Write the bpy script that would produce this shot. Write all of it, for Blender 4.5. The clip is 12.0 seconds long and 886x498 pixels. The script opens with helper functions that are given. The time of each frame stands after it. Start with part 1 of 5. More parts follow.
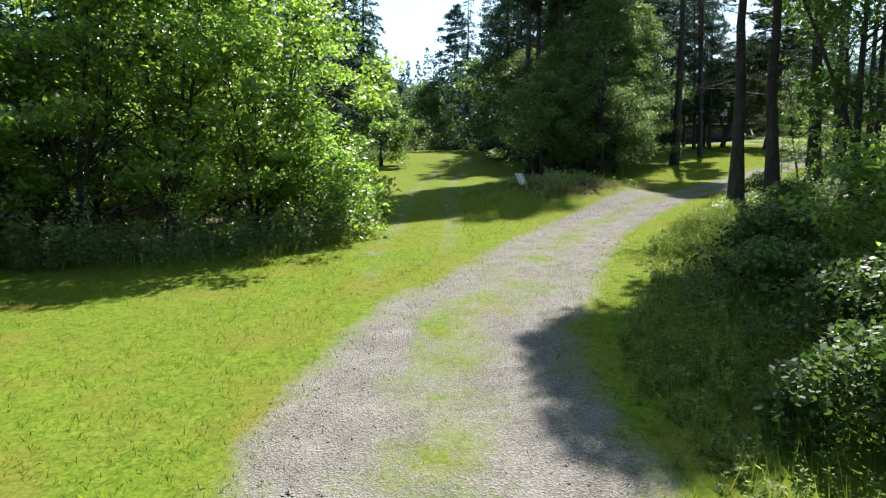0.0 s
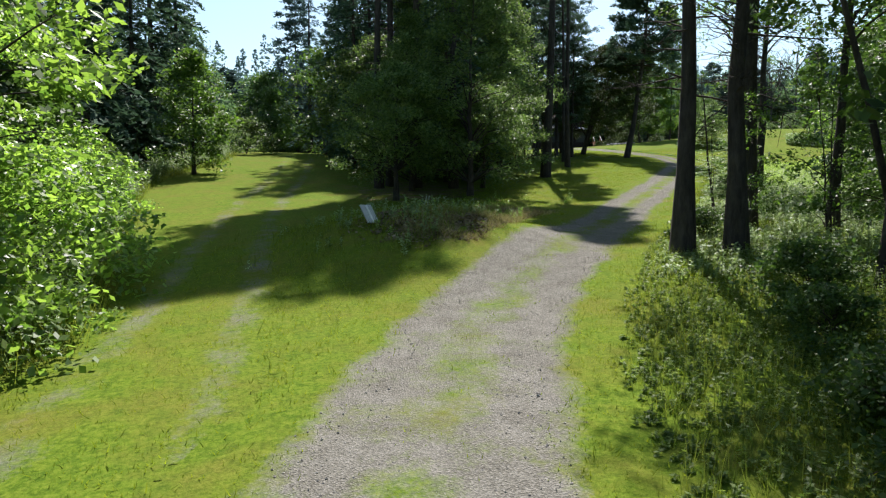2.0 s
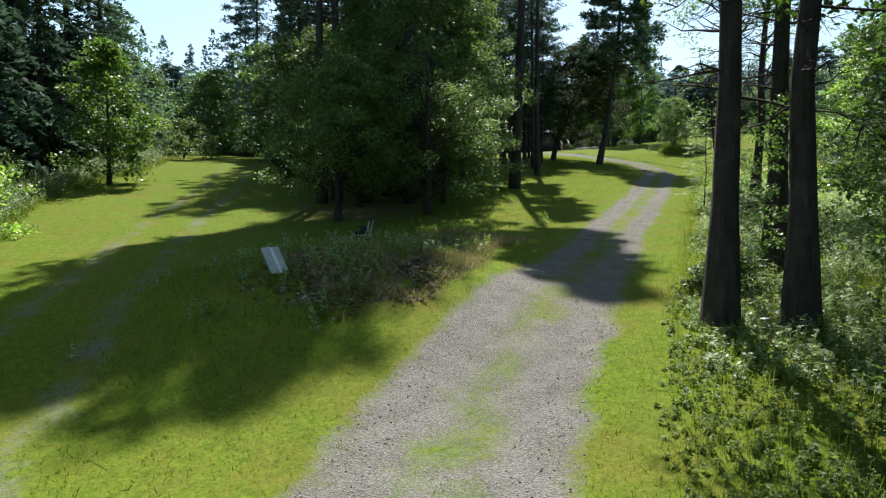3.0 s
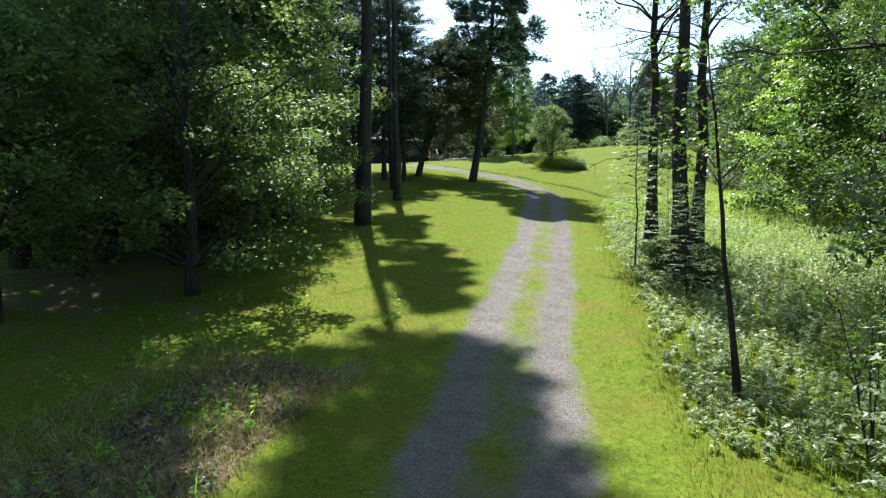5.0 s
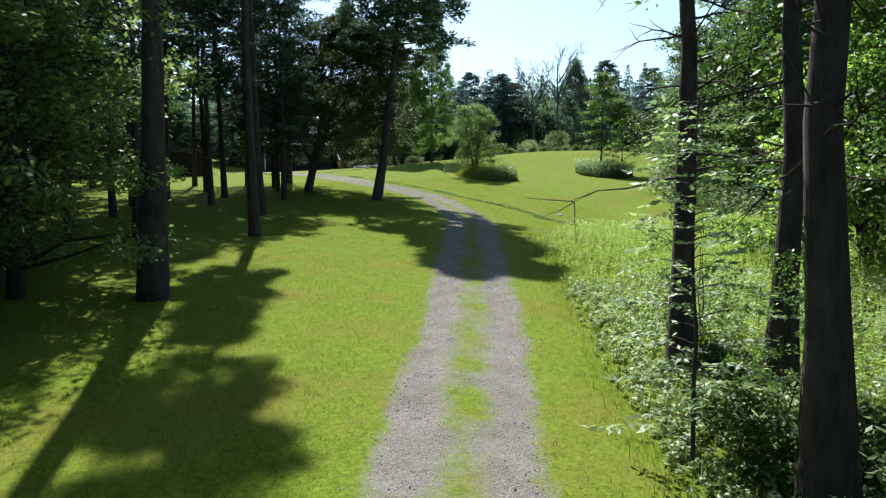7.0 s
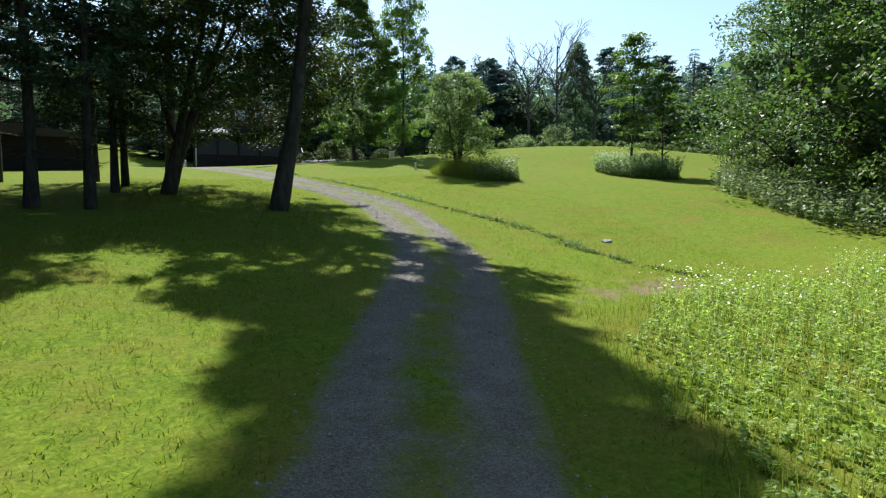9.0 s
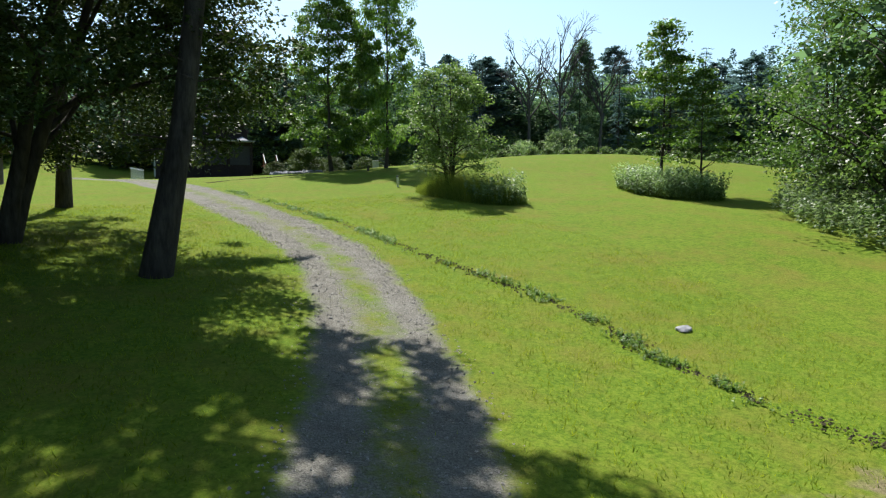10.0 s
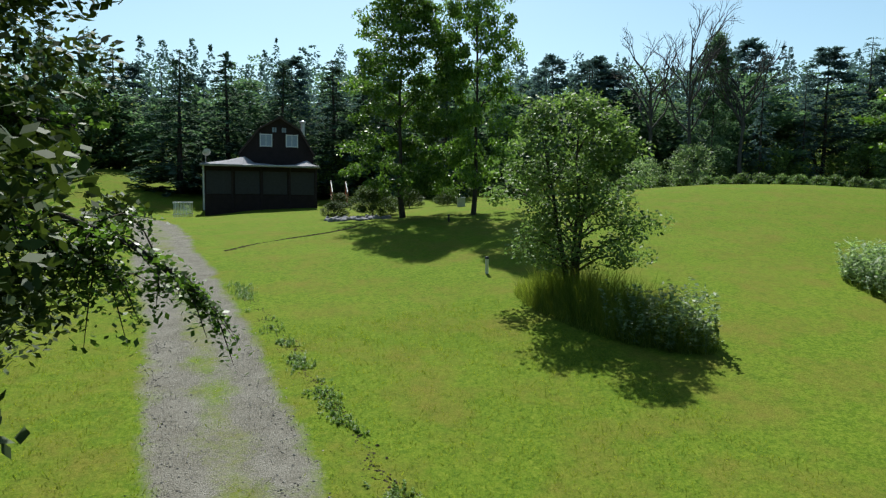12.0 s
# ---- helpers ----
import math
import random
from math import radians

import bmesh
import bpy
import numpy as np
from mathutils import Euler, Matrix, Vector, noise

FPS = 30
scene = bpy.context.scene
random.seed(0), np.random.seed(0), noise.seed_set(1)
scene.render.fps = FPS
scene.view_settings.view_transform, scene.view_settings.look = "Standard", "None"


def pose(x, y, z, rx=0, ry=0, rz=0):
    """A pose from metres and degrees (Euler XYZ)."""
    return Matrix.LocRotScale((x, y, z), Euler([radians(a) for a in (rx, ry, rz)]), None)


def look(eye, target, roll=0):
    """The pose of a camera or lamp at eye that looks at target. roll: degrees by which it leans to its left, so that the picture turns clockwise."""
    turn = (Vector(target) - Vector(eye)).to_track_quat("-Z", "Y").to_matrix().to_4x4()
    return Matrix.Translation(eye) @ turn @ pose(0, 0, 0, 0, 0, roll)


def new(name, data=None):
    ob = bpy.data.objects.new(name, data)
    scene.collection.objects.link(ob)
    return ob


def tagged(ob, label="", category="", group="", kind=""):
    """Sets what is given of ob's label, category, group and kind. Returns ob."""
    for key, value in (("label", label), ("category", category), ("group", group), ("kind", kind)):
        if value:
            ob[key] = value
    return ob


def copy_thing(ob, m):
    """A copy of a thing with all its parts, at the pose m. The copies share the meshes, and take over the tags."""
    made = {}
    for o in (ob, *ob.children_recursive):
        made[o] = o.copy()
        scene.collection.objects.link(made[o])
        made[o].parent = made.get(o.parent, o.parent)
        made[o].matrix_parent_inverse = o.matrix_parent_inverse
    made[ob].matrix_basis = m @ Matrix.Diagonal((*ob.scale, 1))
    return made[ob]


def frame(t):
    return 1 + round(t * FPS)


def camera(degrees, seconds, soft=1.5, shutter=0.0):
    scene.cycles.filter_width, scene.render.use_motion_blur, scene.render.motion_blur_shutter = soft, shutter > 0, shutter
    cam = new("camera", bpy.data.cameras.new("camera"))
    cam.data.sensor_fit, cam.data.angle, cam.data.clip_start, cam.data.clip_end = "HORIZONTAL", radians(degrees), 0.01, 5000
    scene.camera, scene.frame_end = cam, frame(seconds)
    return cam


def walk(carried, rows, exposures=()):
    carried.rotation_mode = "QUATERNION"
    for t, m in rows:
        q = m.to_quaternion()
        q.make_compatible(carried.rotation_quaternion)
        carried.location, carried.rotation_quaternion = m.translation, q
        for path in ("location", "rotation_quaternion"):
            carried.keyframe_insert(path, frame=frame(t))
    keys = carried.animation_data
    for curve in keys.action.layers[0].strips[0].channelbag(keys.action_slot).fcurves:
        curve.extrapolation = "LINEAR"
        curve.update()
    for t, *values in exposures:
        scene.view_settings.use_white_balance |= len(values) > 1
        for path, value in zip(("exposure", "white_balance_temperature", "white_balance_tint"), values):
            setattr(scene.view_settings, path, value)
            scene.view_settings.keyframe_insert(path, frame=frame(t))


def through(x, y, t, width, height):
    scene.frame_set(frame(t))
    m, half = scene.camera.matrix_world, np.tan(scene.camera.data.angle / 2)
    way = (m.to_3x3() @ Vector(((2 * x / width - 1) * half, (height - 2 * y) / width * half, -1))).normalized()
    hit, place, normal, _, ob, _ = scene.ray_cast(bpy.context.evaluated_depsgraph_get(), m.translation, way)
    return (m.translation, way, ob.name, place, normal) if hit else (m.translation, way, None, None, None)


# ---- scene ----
cam = camera(68.9, 12.0, soft=1.25)
PATH = [
    (0, (0.318, 0.415, 1.202), (0.342, 2.408, 1.035), -0.10),
    (0.5, (0.454, 2.256, 1.462), (0.538, 4.247, 1.294), -0.09),
    (1, (0.650, 4.193, 1.765), (0.875, 6.173, 1.595), -0.02),
    (1.5, (0.963, 6.129, 2.085), (1.283, 8.095, 1.911), -0.10),
    (2, (1.439, 8.149, 2.241), (1.911, 10.084, 2.068), 0.03),
    (2.5, (2.069, 10.129, 2.486), (2.617, 12.045, 2.315), 0.20),
    (2.7, (2.382, 10.955, 2.652), (2.942, 12.868, 2.481), 0.12),
    (4.3, (6.177, 18.288, 3.519), (6.910, 20.143, 3.368), 0.53),
    (4.5, (6.642, 19.095, 3.698), (7.437, 20.924, 3.545), 0.25),
    (5, (7.593, 20.981, 4.100), (8.531, 22.740, 3.947), -0.03),
    (5.5, (8.613, 22.796, 4.510), (9.609, 24.523, 4.357), -0.19),
    (6, (9.838, 24.531, 4.850), (10.919, 26.207, 4.699), -0.30),
    (6.5, (11.575, 26.658, 5.014), (12.692, 28.310, 4.866), -0.82),
    (7, (13.722, 29.233, 5.142), (14.858, 30.873, 4.998), -0.57),
    (7.2, (14.584, 30.187, 5.187), (15.725, 31.824, 5.045), -0.59),
    (9, (23.159, 41.243, 5.463), (24.334, 42.855, 5.327), 0.09),
    (9.5, (25.501, 44.234, 5.867), (26.687, 45.840, 5.739), 0.41),
    (10, (27.743, 46.916, 6.587), (28.929, 48.521, 6.458), 0.09),
    (10.5, (29.665, 49.540, 7.345), (30.811, 51.174, 7.213), 0.16),
    (11, (31.341, 51.810, 8.132), (32.412, 53.494, 8.002), 0.12),
    (11.5, (32.722, 54.171, 8.933), (33.770, 55.869, 8.801), 0.28),
    (12, (33.922, 56.444, 9.909), (34.867, 58.201, 9.764), 0.56),
]
walk(cam, [(t, look(eye, target, roll)) for t, eye, target, roll in PATH],
     [(0.0, 1.6, 6250, 18), (1.0, 1.3, 6250, 17), (2.5, 1.15, 6200, 17), (4.5, 1.5, 5950, 20), (5.0, 1.6, 6000, 20), (6.5, 1.38, 6000, 20), (7.0, 1.32, 6000, 19),
      (9.0, 1.22, 6100, 16), (9.5, 1.29, 6150, 14), (10.5, 0.98, 6180, 11), (12.0, 0.78, 6120, 7)])

# ---- light ----
SUN_YAW, SUN_UP = -21.0, 53.0            # degrees from +y (to the left), degrees above the horizon
world = bpy.data.worlds.new("sky")
world.use_nodes = True
wn = world.node_tree.nodes
sky = wn.new("ShaderNodeTexSky")
sky.sky_type, sky.sun_disc = "NISHITA", False
sky.sun_elevation, sky.sun_rotation = radians(SUN_UP), radians(-SUN_YAW)
sky.air_density, sky.dust_density, sky.ozone_density = 1.1, 1.0, 1.0
wn["Background"].inputs["Strength"].default_value = 0.074
tint = wn.new("ShaderNodeMix")                 # the clear sky is slightly greener than the model's
tint.data_type, tint.blend_type = "RGBA", "MULTIPLY"
tint.inputs[0].default_value = 1.0
tint.inputs[7].default_value = (1.0, 1.11, 1.03, 1)
world.node_tree.links.new(sky.outputs[0], tint.inputs[6])
world.node_tree.links.new(tint.outputs[2], wn["Background"].inputs["Color"])
scene.world = world
sun_data = bpy.data.lights.new("sun", "SUN")
sun_data.energy, sun_data.angle, sun_data.color = 5.0, radians(0.6), (1.0, 0.95, 0.86)
sun = new("sun", sun_data)
sy, su = radians(SUN_YAW), radians(SUN_UP)
SUN_DIR = Vector((-math.sin(sy) * math.cos(su), math.cos(sy) * math.cos(su), math.sin(su)))
sun.matrix_world = look(SUN_DIR * 200, (0, 0, 0))
scene.view_settings.exposure = 0.35

# ---- materials ----


def material(name, rough=0.8, spec=0.3):
    m = bpy.data.materials.new(name)
    m.use_nodes = True
    nt = m.node_tree
    b = nt.nodes["Principled BSDF"]
    b.inputs["Roughness"].default_value = rough
    b.inputs["Specular IOR Level"].default_value = spec
    return m, nt, b


def node(nt, kind, **inputs):
    n = nt.nodes.new(kind)
    for k, v in inputs.items():
        n.inputs[k.replace("_", " ")].default_value = v
    return n


def ramp(nt, fac, stops):
    r = nt.nodes.new("ShaderNodeValToRGB")
    nt.links.new(fac, r.inputs[0])
    e = r.color_ramp.elements
    while len(e) < len(stops):
        e.new(0.5)
    for i, (p, c) in enumerate(stops):
        e[i].position, e[i].color = p, (*c, 1) if len(c) == 3 else c
    return r.outputs[0]


def mix(nt, fac, a, b, how="MIX"):
    n = nt.nodes.new("ShaderNodeMix")
    n.data_type, n.blend_type = "RGBA", how
    for sock, v in ((0, fac), (6, a), (7, b)):
        if hasattr(v, "is_linked"):
            nt.links.new(v, n.inputs[sock])
        else:
            n.inputs[sock].default_value = v if sock == 0 else (*v, 1)
    return n.outputs[2]


def noise_tex(nt, scale, detail=4.0, stretch=None, rough=0.6):
    co = nt.nodes.new("ShaderNodeTexCoord")
    out = co.outputs["Object"]
    if stretch:
        mp = nt.nodes.new("ShaderNodeMapping")
        mp.inputs["Scale"].default_value = stretch
        nt.links.new(out, mp.inputs["Vector"])
        out = mp.outputs[0]
    n = node(nt, "ShaderNodeTexNoise", Scale=scale, Detail=detail, Roughness=rough)
    nt.links.new(out, n.inputs["Vector"])
    return n.outputs["Fac"]


def bump(nt, b, h, strength=0.4, distance=0.02):
    n = node(nt, "ShaderNodeBump", Strength=strength, Distance=distance)
    nt.links.new(h, n.inputs["Height"])
    nt.links.new(n.outputs[0], b.inputs["Normal"])


def leaf_material(name, dark, light, through=0.45, rough=0.52, spec=0.25, tint=(1.7, 1.6, 0.7)):
    """Leaves: each differs, each plant differs a little, and light shines through them."""
    m, nt, b = material(name, rough, spec)
    geo = nt.nodes.new("ShaderNodeNewGeometry")
    inf = nt.nodes.new("ShaderNodeObjectInfo")
    col = ramp(nt, geo.outputs["Random Per Island"], [(0.0, dark), (0.85, light), (1.0, tuple(min(1, c * 1.25) for c in light))])
    hs = node(nt, "ShaderNodeHueSaturation")
    mr = node(nt, "ShaderNodeMapRange", To_Min=0.75, To_Max=1.25)
    nt.links.new(inf.outputs["Random"], mr.inputs["Value"])
    nt.links.new(mr.outputs[0], hs.inputs["Value"])
    nt.links.new(col, hs.inputs["Color"])
    nt.links.new(hs.outputs[0], b.inputs["Base Color"])
    tr = nt.nodes.new("ShaderNodeBsdfTranslucent")
    tcol = mix(nt, 1.0, hs.outputs[0], tint, "MULTIPLY")
    nt.links.new(tcol, tr.inputs["Color"])
    mx = node(nt, "ShaderNodeMixShader", Fac=through)
    nt.links.new(b.outputs[0], mx.inputs[1])
    nt.links.new(tr.outputs[0], mx.inputs[2])
    nt.links.new(mx.outputs[0], nt.nodes["Material Output"].inputs[0])
    return m


def bark_material(name, dark, light):
    m, nt, b = material(name, 0.95, 0.15)
    n1 = noise_tex(nt, 9.0, 6.0, (1, 1, 0.22), 0.7)
    n2 = noise_tex(nt, 1.3, 3.0)
    c = ramp(nt, n1, [(0.3, dark), (0.7, light)])
    c = mix(nt, n2, c, tuple(x * 0.6 for x in dark))
    nt.links.new(c, b.inputs["Base Color"])
    bump(nt, b, n1, 0.9, 0.05)
    return m


def plain(name, col, rough=0.7, spec=0.3, metal=0.0, scale=6.0, vary=0.35, bumpy=0.15):
    m, nt, b = material(name, rough, spec)
    b.inputs["Metallic"].default_value = metal
    n1, n2 = noise_tex(nt, scale, 5.0), noise_tex(nt, scale * 9, 3.0)
    c = ramp(nt, n1, [(0.25, tuple(x * (1 - vary) for x in col)), (0.75, tuple(min(1, x * (1 + vary)) for x in col))])
    c = mix(nt, 0.3, c, ramp(nt, n2, [(0.3, tuple(x * 0.6 for x in col)), (0.7, tuple(min(1, x * 1.3) for x in col))]))
    nt.links.new(c, b.inputs["Base Color"])
    bump(nt, b, n2, bumpy, 0.01)
    return m


def turf_material():
    """Mown grass with paler dry and darker lush patches; bare gravel where the attribute 'wear' says so, soil where 'soil' does."""
    m, nt, b = material("turf", 0.95, 0.03)
    big, mid, fine = noise_tex(nt, 0.16, 4.0), noise_tex(nt, 1.7, 5.0), noise_tex(nt, 34.0, 4.0, None, 0.75)
    g = ramp(nt, big, [(0.34, (0.062, 0.140, 0.011)), (0.5, (0.134, 0.203, 0.018)), (0.64, (0.215, 0.240, 0.034))])
    g = mix(nt, 0.5, g, ramp(nt, mid, [(0.3, (0.068, 0.140, 0.013)), (0.6, (0.152, 0.213, 0.022)), (0.8, (0.235, 0.215, 0.035))]))
    g = mix(nt, 0.5, g, ramp(nt, fine, [(0.3, (0.040, 0.085, 0.01)), (0.55, (0.142, 0.203, 0.024)), (0.75, (0.22, 0.28, 0.05))]))
    tuft = noise_tex(nt, 9.0, 3.0, None, 0.6)
    g = mix(nt, 0.45, g, ramp(nt, tuft, [(0.38, (0.040, 0.088, 0.006)), (0.52, (0.130, 0.205, 0.012)), (0.66, (0.225, 0.270, 0.030))]))
    clump = noise_tex(nt, 21.0, 3.0, None, 0.7)
    g = mix(nt, 0.35, g, ramp(nt, clump, [(0.40, (0.036, 0.078, 0.006)), (0.52, (0.130, 0.200, 0.014)), (0.64, (0.235, 0.275, 0.040))]))
    dry = ramp(nt, noise_tex(nt, 0.62, 6.0, None, 0.72), [(0.44, (0, 0, 0)), (0.68, (0.85, 0.85, 0.85))])
    g = mix(nt, dry, g, ramp(nt, fine, [(0.3, (0.085, 0.095, 0.012)), (0.7, (0.24, 0.215, 0.045))]))
    lush = ramp(nt, noise_tex(nt, 3.1, 5.0, None, 0.7), [(0.50, (0, 0, 0)), (0.72, (0.42, 0.42, 0.42))])
    g = mix(nt, lush, g, (0.055, 0.118, 0.012))
    co = nt.nodes.new("ShaderNodeTexCoord")
    vor = node(nt, "ShaderNodeTexVoronoi", Scale=58.0)
    nt.links.new(co.outputs["Object"], vor.inputs["Vector"])
    gr_n = noise_tex(nt, 2.2, 6.0)
    grav = ramp(nt, vor.outputs["Color"], [(0.05, (0.070, 0.067, 0.056)), (0.5, (0.195, 0.186, 0.155)), (0.95, (0.35, 0.335, 0.290))])
    grav = mix(nt, 0.5, grav, ramp(nt, gr_n, [(0.3, (0.115, 0.108, 0.080)), (0.7, (0.262, 0.253, 0.212))]))
    wear = nt.nodes.new("ShaderNodeAttribute")
    wear.attribute_name = "wear"
    edge = noise_tex(nt, 11.0, 6.0, None, 0.8)
    add = node(nt, "ShaderNodeMath")
    add.operation = "ADD"
    edge = mix(nt, 0.45, edge, noise_tex(nt, 1.3, 4.0))
    nt.links.new(wear.outputs["Fac"], add.inputs[0])
    nt.links.new(edge, add.inputs[1])
    mask = ramp(nt, add.outputs[0], [(0.74, (0, 0, 0)), (1.2, (1, 1, 1))])
    soil = nt.nodes.new("ShaderNodeAttribute")
    soil.attribute_name = "soil"
    add2 = node(nt, "ShaderNodeMath")
    add2.operation = "ADD"
    nt.links.new(soil.outputs["Fac"], add2.inputs[0])
    nt.links.new(mid, add2.inputs[1])
    smask = ramp(nt, add2.outputs[0], [(0.85, (0, 0, 0)), (1.05, (1, 1, 1))])
    scol = ramp(nt, fine, [(0.3, (0.085, 0.075, 0.035)), (0.6, (0.22, 0.19, 0.10)), (0.8, (0.34, 0.30, 0.19))])
    c = mix(nt, smask, g, scol)
    c = mix(nt, 1.0, mix(nt, mask, c, grav), (0.74, 0.74, 0.76), "MULTIPLY")
    nt.links.new(c, b.inputs["Base Color"])
    hb = mix(nt, mask, mix(nt, 0.55, fine, noise_tex(nt, 13.0, 5.0, None, 0.7)), mix(nt, 0.35, vor.outputs["Distance"], gr_n))
    bump(nt, b, hb, 0.65, 0.035)
    return m


TURF = turf_material()
BARK = bark_material("bark", (0.030, 0.026, 0.022), (0.145, 0.122, 0.104))
BARK_PALE = bark_material("bark_pale", (0.05, 0.047, 0.045), (0.14, 0.132, 0.125))
LEAF = leaf_material("leaf", (0.041, 0.084, 0.014), (0.104, 0.172, 0.030), 0.46, 0.46, 0.35, (1.25, 1.4, 0.85))
# distance haze is put into the colour: a paler, bluer leaf
LEAF_HAZY = leaf_material("leaf_hazy", (0.050, 0.092, 0.050), (0.115, 0.178, 0.100), 0.45, 0.7, 0.1, (1.2, 1.35, 0.95))
# darker LEAF: shade of backlit trees and brambles is put into the colour
LEAF_SHADED = leaf_material("leaf_shaded", (0.036, 0.072, 0.016), (0.088, 0.142, 0.032), 0.38, 0.5, 0.3, (1.2, 1.38, 0.85))
# paled a little: sun glints on the leaves are put into the colour
LEAF_BRIGHT = leaf_material("leaf_bright", (0.086, 0.160, 0.032), (0.225, 0.325, 0.070), 0.58, 0.4, 0.55, tint=(1.35, 1.5, 0.8))
LEAF_DARK = leaf_material("leaf_dark", (0.050, 0.090, 0.026), (0.140, 0.205, 0.058), 0.43, tint=(1.25, 1.35, 0.95))
# pale leaves, made paler still by leaf glare put into the colour
LEAF_GREY = leaf_material("leaf_grey", (0.185, 0.280, 0.115), (0.375, 0.460, 0.255), 0.5, 0.45, 0.4, tint=(1.35, 1.4, 0.9))
NEEDLE = leaf_material("needle", (0.032, 0.062, 0.042), (0.085, 0.135, 0.086), 0.2, 0.85, 0.08, (1.1, 1.25, 1.0))
# needles paled and blued to carry the distance haze in their colour
NEEDLE_HAZY = leaf_material("needle_hazy", (0.066, 0.104, 0.100), (0.104, 0.150, 0.138), 0.35, 0.9, 0.0, tint=(1.1, 1.3, 1.25))
# dark leaves; in the apple crown backlit shade is put into the colour
LEAF_DEEP = leaf_material("leaf_deep", (0.028, 0.050, 0.016), (0.068, 0.105, 0.030), 0.16, 0.6, 0.12)
LEAF_SAGE = leaf_material("leaf_sage", (0.078, 0.129, 0.051), (0.203, 0.269, 0.129), 0.45, 0.5, 0.35, (1.3, 1.4, 0.9))
BLADE = leaf_material("blade", (0.063, 0.104, 0.010), (0.137, 0.181, 0.021), 0.55, 0.8, 0.05)
BLADE_TALL = leaf_material("blade_tall", (0.055, 0.094, 0.017), (0.148, 0.191, 0.047), 0.45, 0.8, 0.05)
LEAF_MEADOW = leaf_material("leaf_meadow", (0.100, 0.165, 0.038), (0.225, 0.298, 0.085), 0.56, tint=(1.4, 1.5, 0.8))
PETAL = plain("petal", (0.75, 0.75, 0.70), 0.6)
GRAVEL = plain("gravel_stone", (0.22, 0.21, 0.185), 0.9, 0.3, 0, 14.0, 0.75)
STONE = plain("stone", (0.40, 0.385, 0.365), 0.9, 0.2, 0, 14.0, 0.5)
STONE_DARK = plain("stone_dark", (0.20, 0.20, 0.215), 0.9, 0.2, 0, 10.0, 0.5)
SIDING = plain("siding", (0.024, 0.016, 0.016), 0.8, 0.25, 0, 3.0, 0.35)
SHINGLE = plain("shingle", (0.21, 0.21, 0.225), 0.95, 0.15, 0, 12.0, 0.25, 0.5)
SHINGLE_BROWN = plain("shingle_brown", (0.06, 0.046, 0.042), 0.95, 0.15, 0, 12.0, 0.3, 0.5)
WHITE = plain("white_paint", (0.72, 0.72, 0.70), 0.6, 0.3, 0, 3.0, 0.12)
REDWOOD = plain("redwood", (0.34, 0.12, 0.06), 0.7, 0.3, 0, 4.0, 0.3)
METAL = plain("galvanised", (0.5, 0.5, 0.5), 0.45, 0.5, 0.8, 5.0, 0.2)
DARK = plain("dark_plastic", (0.03, 0.03, 0.035), 0.5)
GREYBOX = plain("grey_box", (0.42, 0.43, 0.41), 0.6)
glass_b = material("window_glass", 0.06, 0.6)[2]
glass_b.inputs["Base Color"].default_value = (0.06, 0.07, 0.08, 1)
CURTAIN = plain("curtain", (0.30, 0.35, 0.42), 0.9, 0.1, 0, 7.0, 0.15)

# ---- ground shape ----


def height(x, y):
    """Height of the ground: a slope up from the start, easing off beyond the lawn, with a bank and a rise in the lawn."""
    x, y = np.asarray(x, float), np.asarray(y, float)

    def swell(cx, cy, rx, ry):
        return np.exp(-((x - cx) / rx) ** 2 - ((y - cy) / ry) ** 2)

    yy = np.clip(y, -60, 170)
    xx = np.clip(x, -80, 150)
    soft = 5 * np.logaddexp(0, (yy - 67) / 5)
    h = -2.15 + 0.04 * xx + 0.11 * (yy - 0.5 * soft)
    h = h + 0.45 * swell(3, 11, 14, 10) - 0.25 * swell(20, 47, 12, 12) - 0.45 * swell(38, 60, 8, 16) - 0.5 * swell(38, 51, 9, 7)
    h = h + 2.15 * swell(72, 84.5, 24, 13) + 0.8 * swell(-6, 68, 14, 22) + 2.2 * swell(34, 125, 7, 11) + 0.95 * swell(4.6, 24.0, 3.4, 3.2) + 0.45 * swell(12, 18.5, 4.2, 5)
    d = np.hypot(0.9 * (x - 40), y - 58)
    h = h + np.minimum(30.0, 0.22 * 8 * np.logaddexp(0, (d - 74) / 8))       # wooded hillside all round
    return h - 0.5 * swell(40, 107, 3.5, 4)


def h1(x, y):
    return float(height(x, y))


# ---- mesh helpers ----


def mesh_np(name, verts, faces, mat, smooth=False):
    """A mesh from arrays; faces all have the same number of corners."""
    verts, faces = np.asarray(verts, np.float32), np.asarray(faces, np.int32)
    me = bpy.data.meshes.new(name)
    k = faces.shape[1]
    me.vertices.add(len(verts))
    me.vertices.foreach_set("co", verts.ravel())
    me.loops.add(faces.size)
    me.loops.foreach_set("vertex_index", faces.ravel())
    me.polygons.add(len(faces))
    me.polygons.foreach_set("loop_start", np.arange(0, faces.size, k, dtype=np.int32))
    me.polygons.foreach_set("use_smooth", np.full(len(faces), smooth))
    me.update(calc_edges=True)
    me.materials.append(mat)
    return me


def thing(name, label, category, group="", at=(0, 0, 0), turn=0.0, kind=""):
    ob = new(name)
    ob.matrix_basis = pose(*at, 0, 0, turn)
    ob.empty_display_size = 0.2
    return tagged(ob, label, category, group, kind)


def child(name, me, parent, label=""):
    ob = new(name, me)
    ob.parent = parent
    return tagged(ob, label)


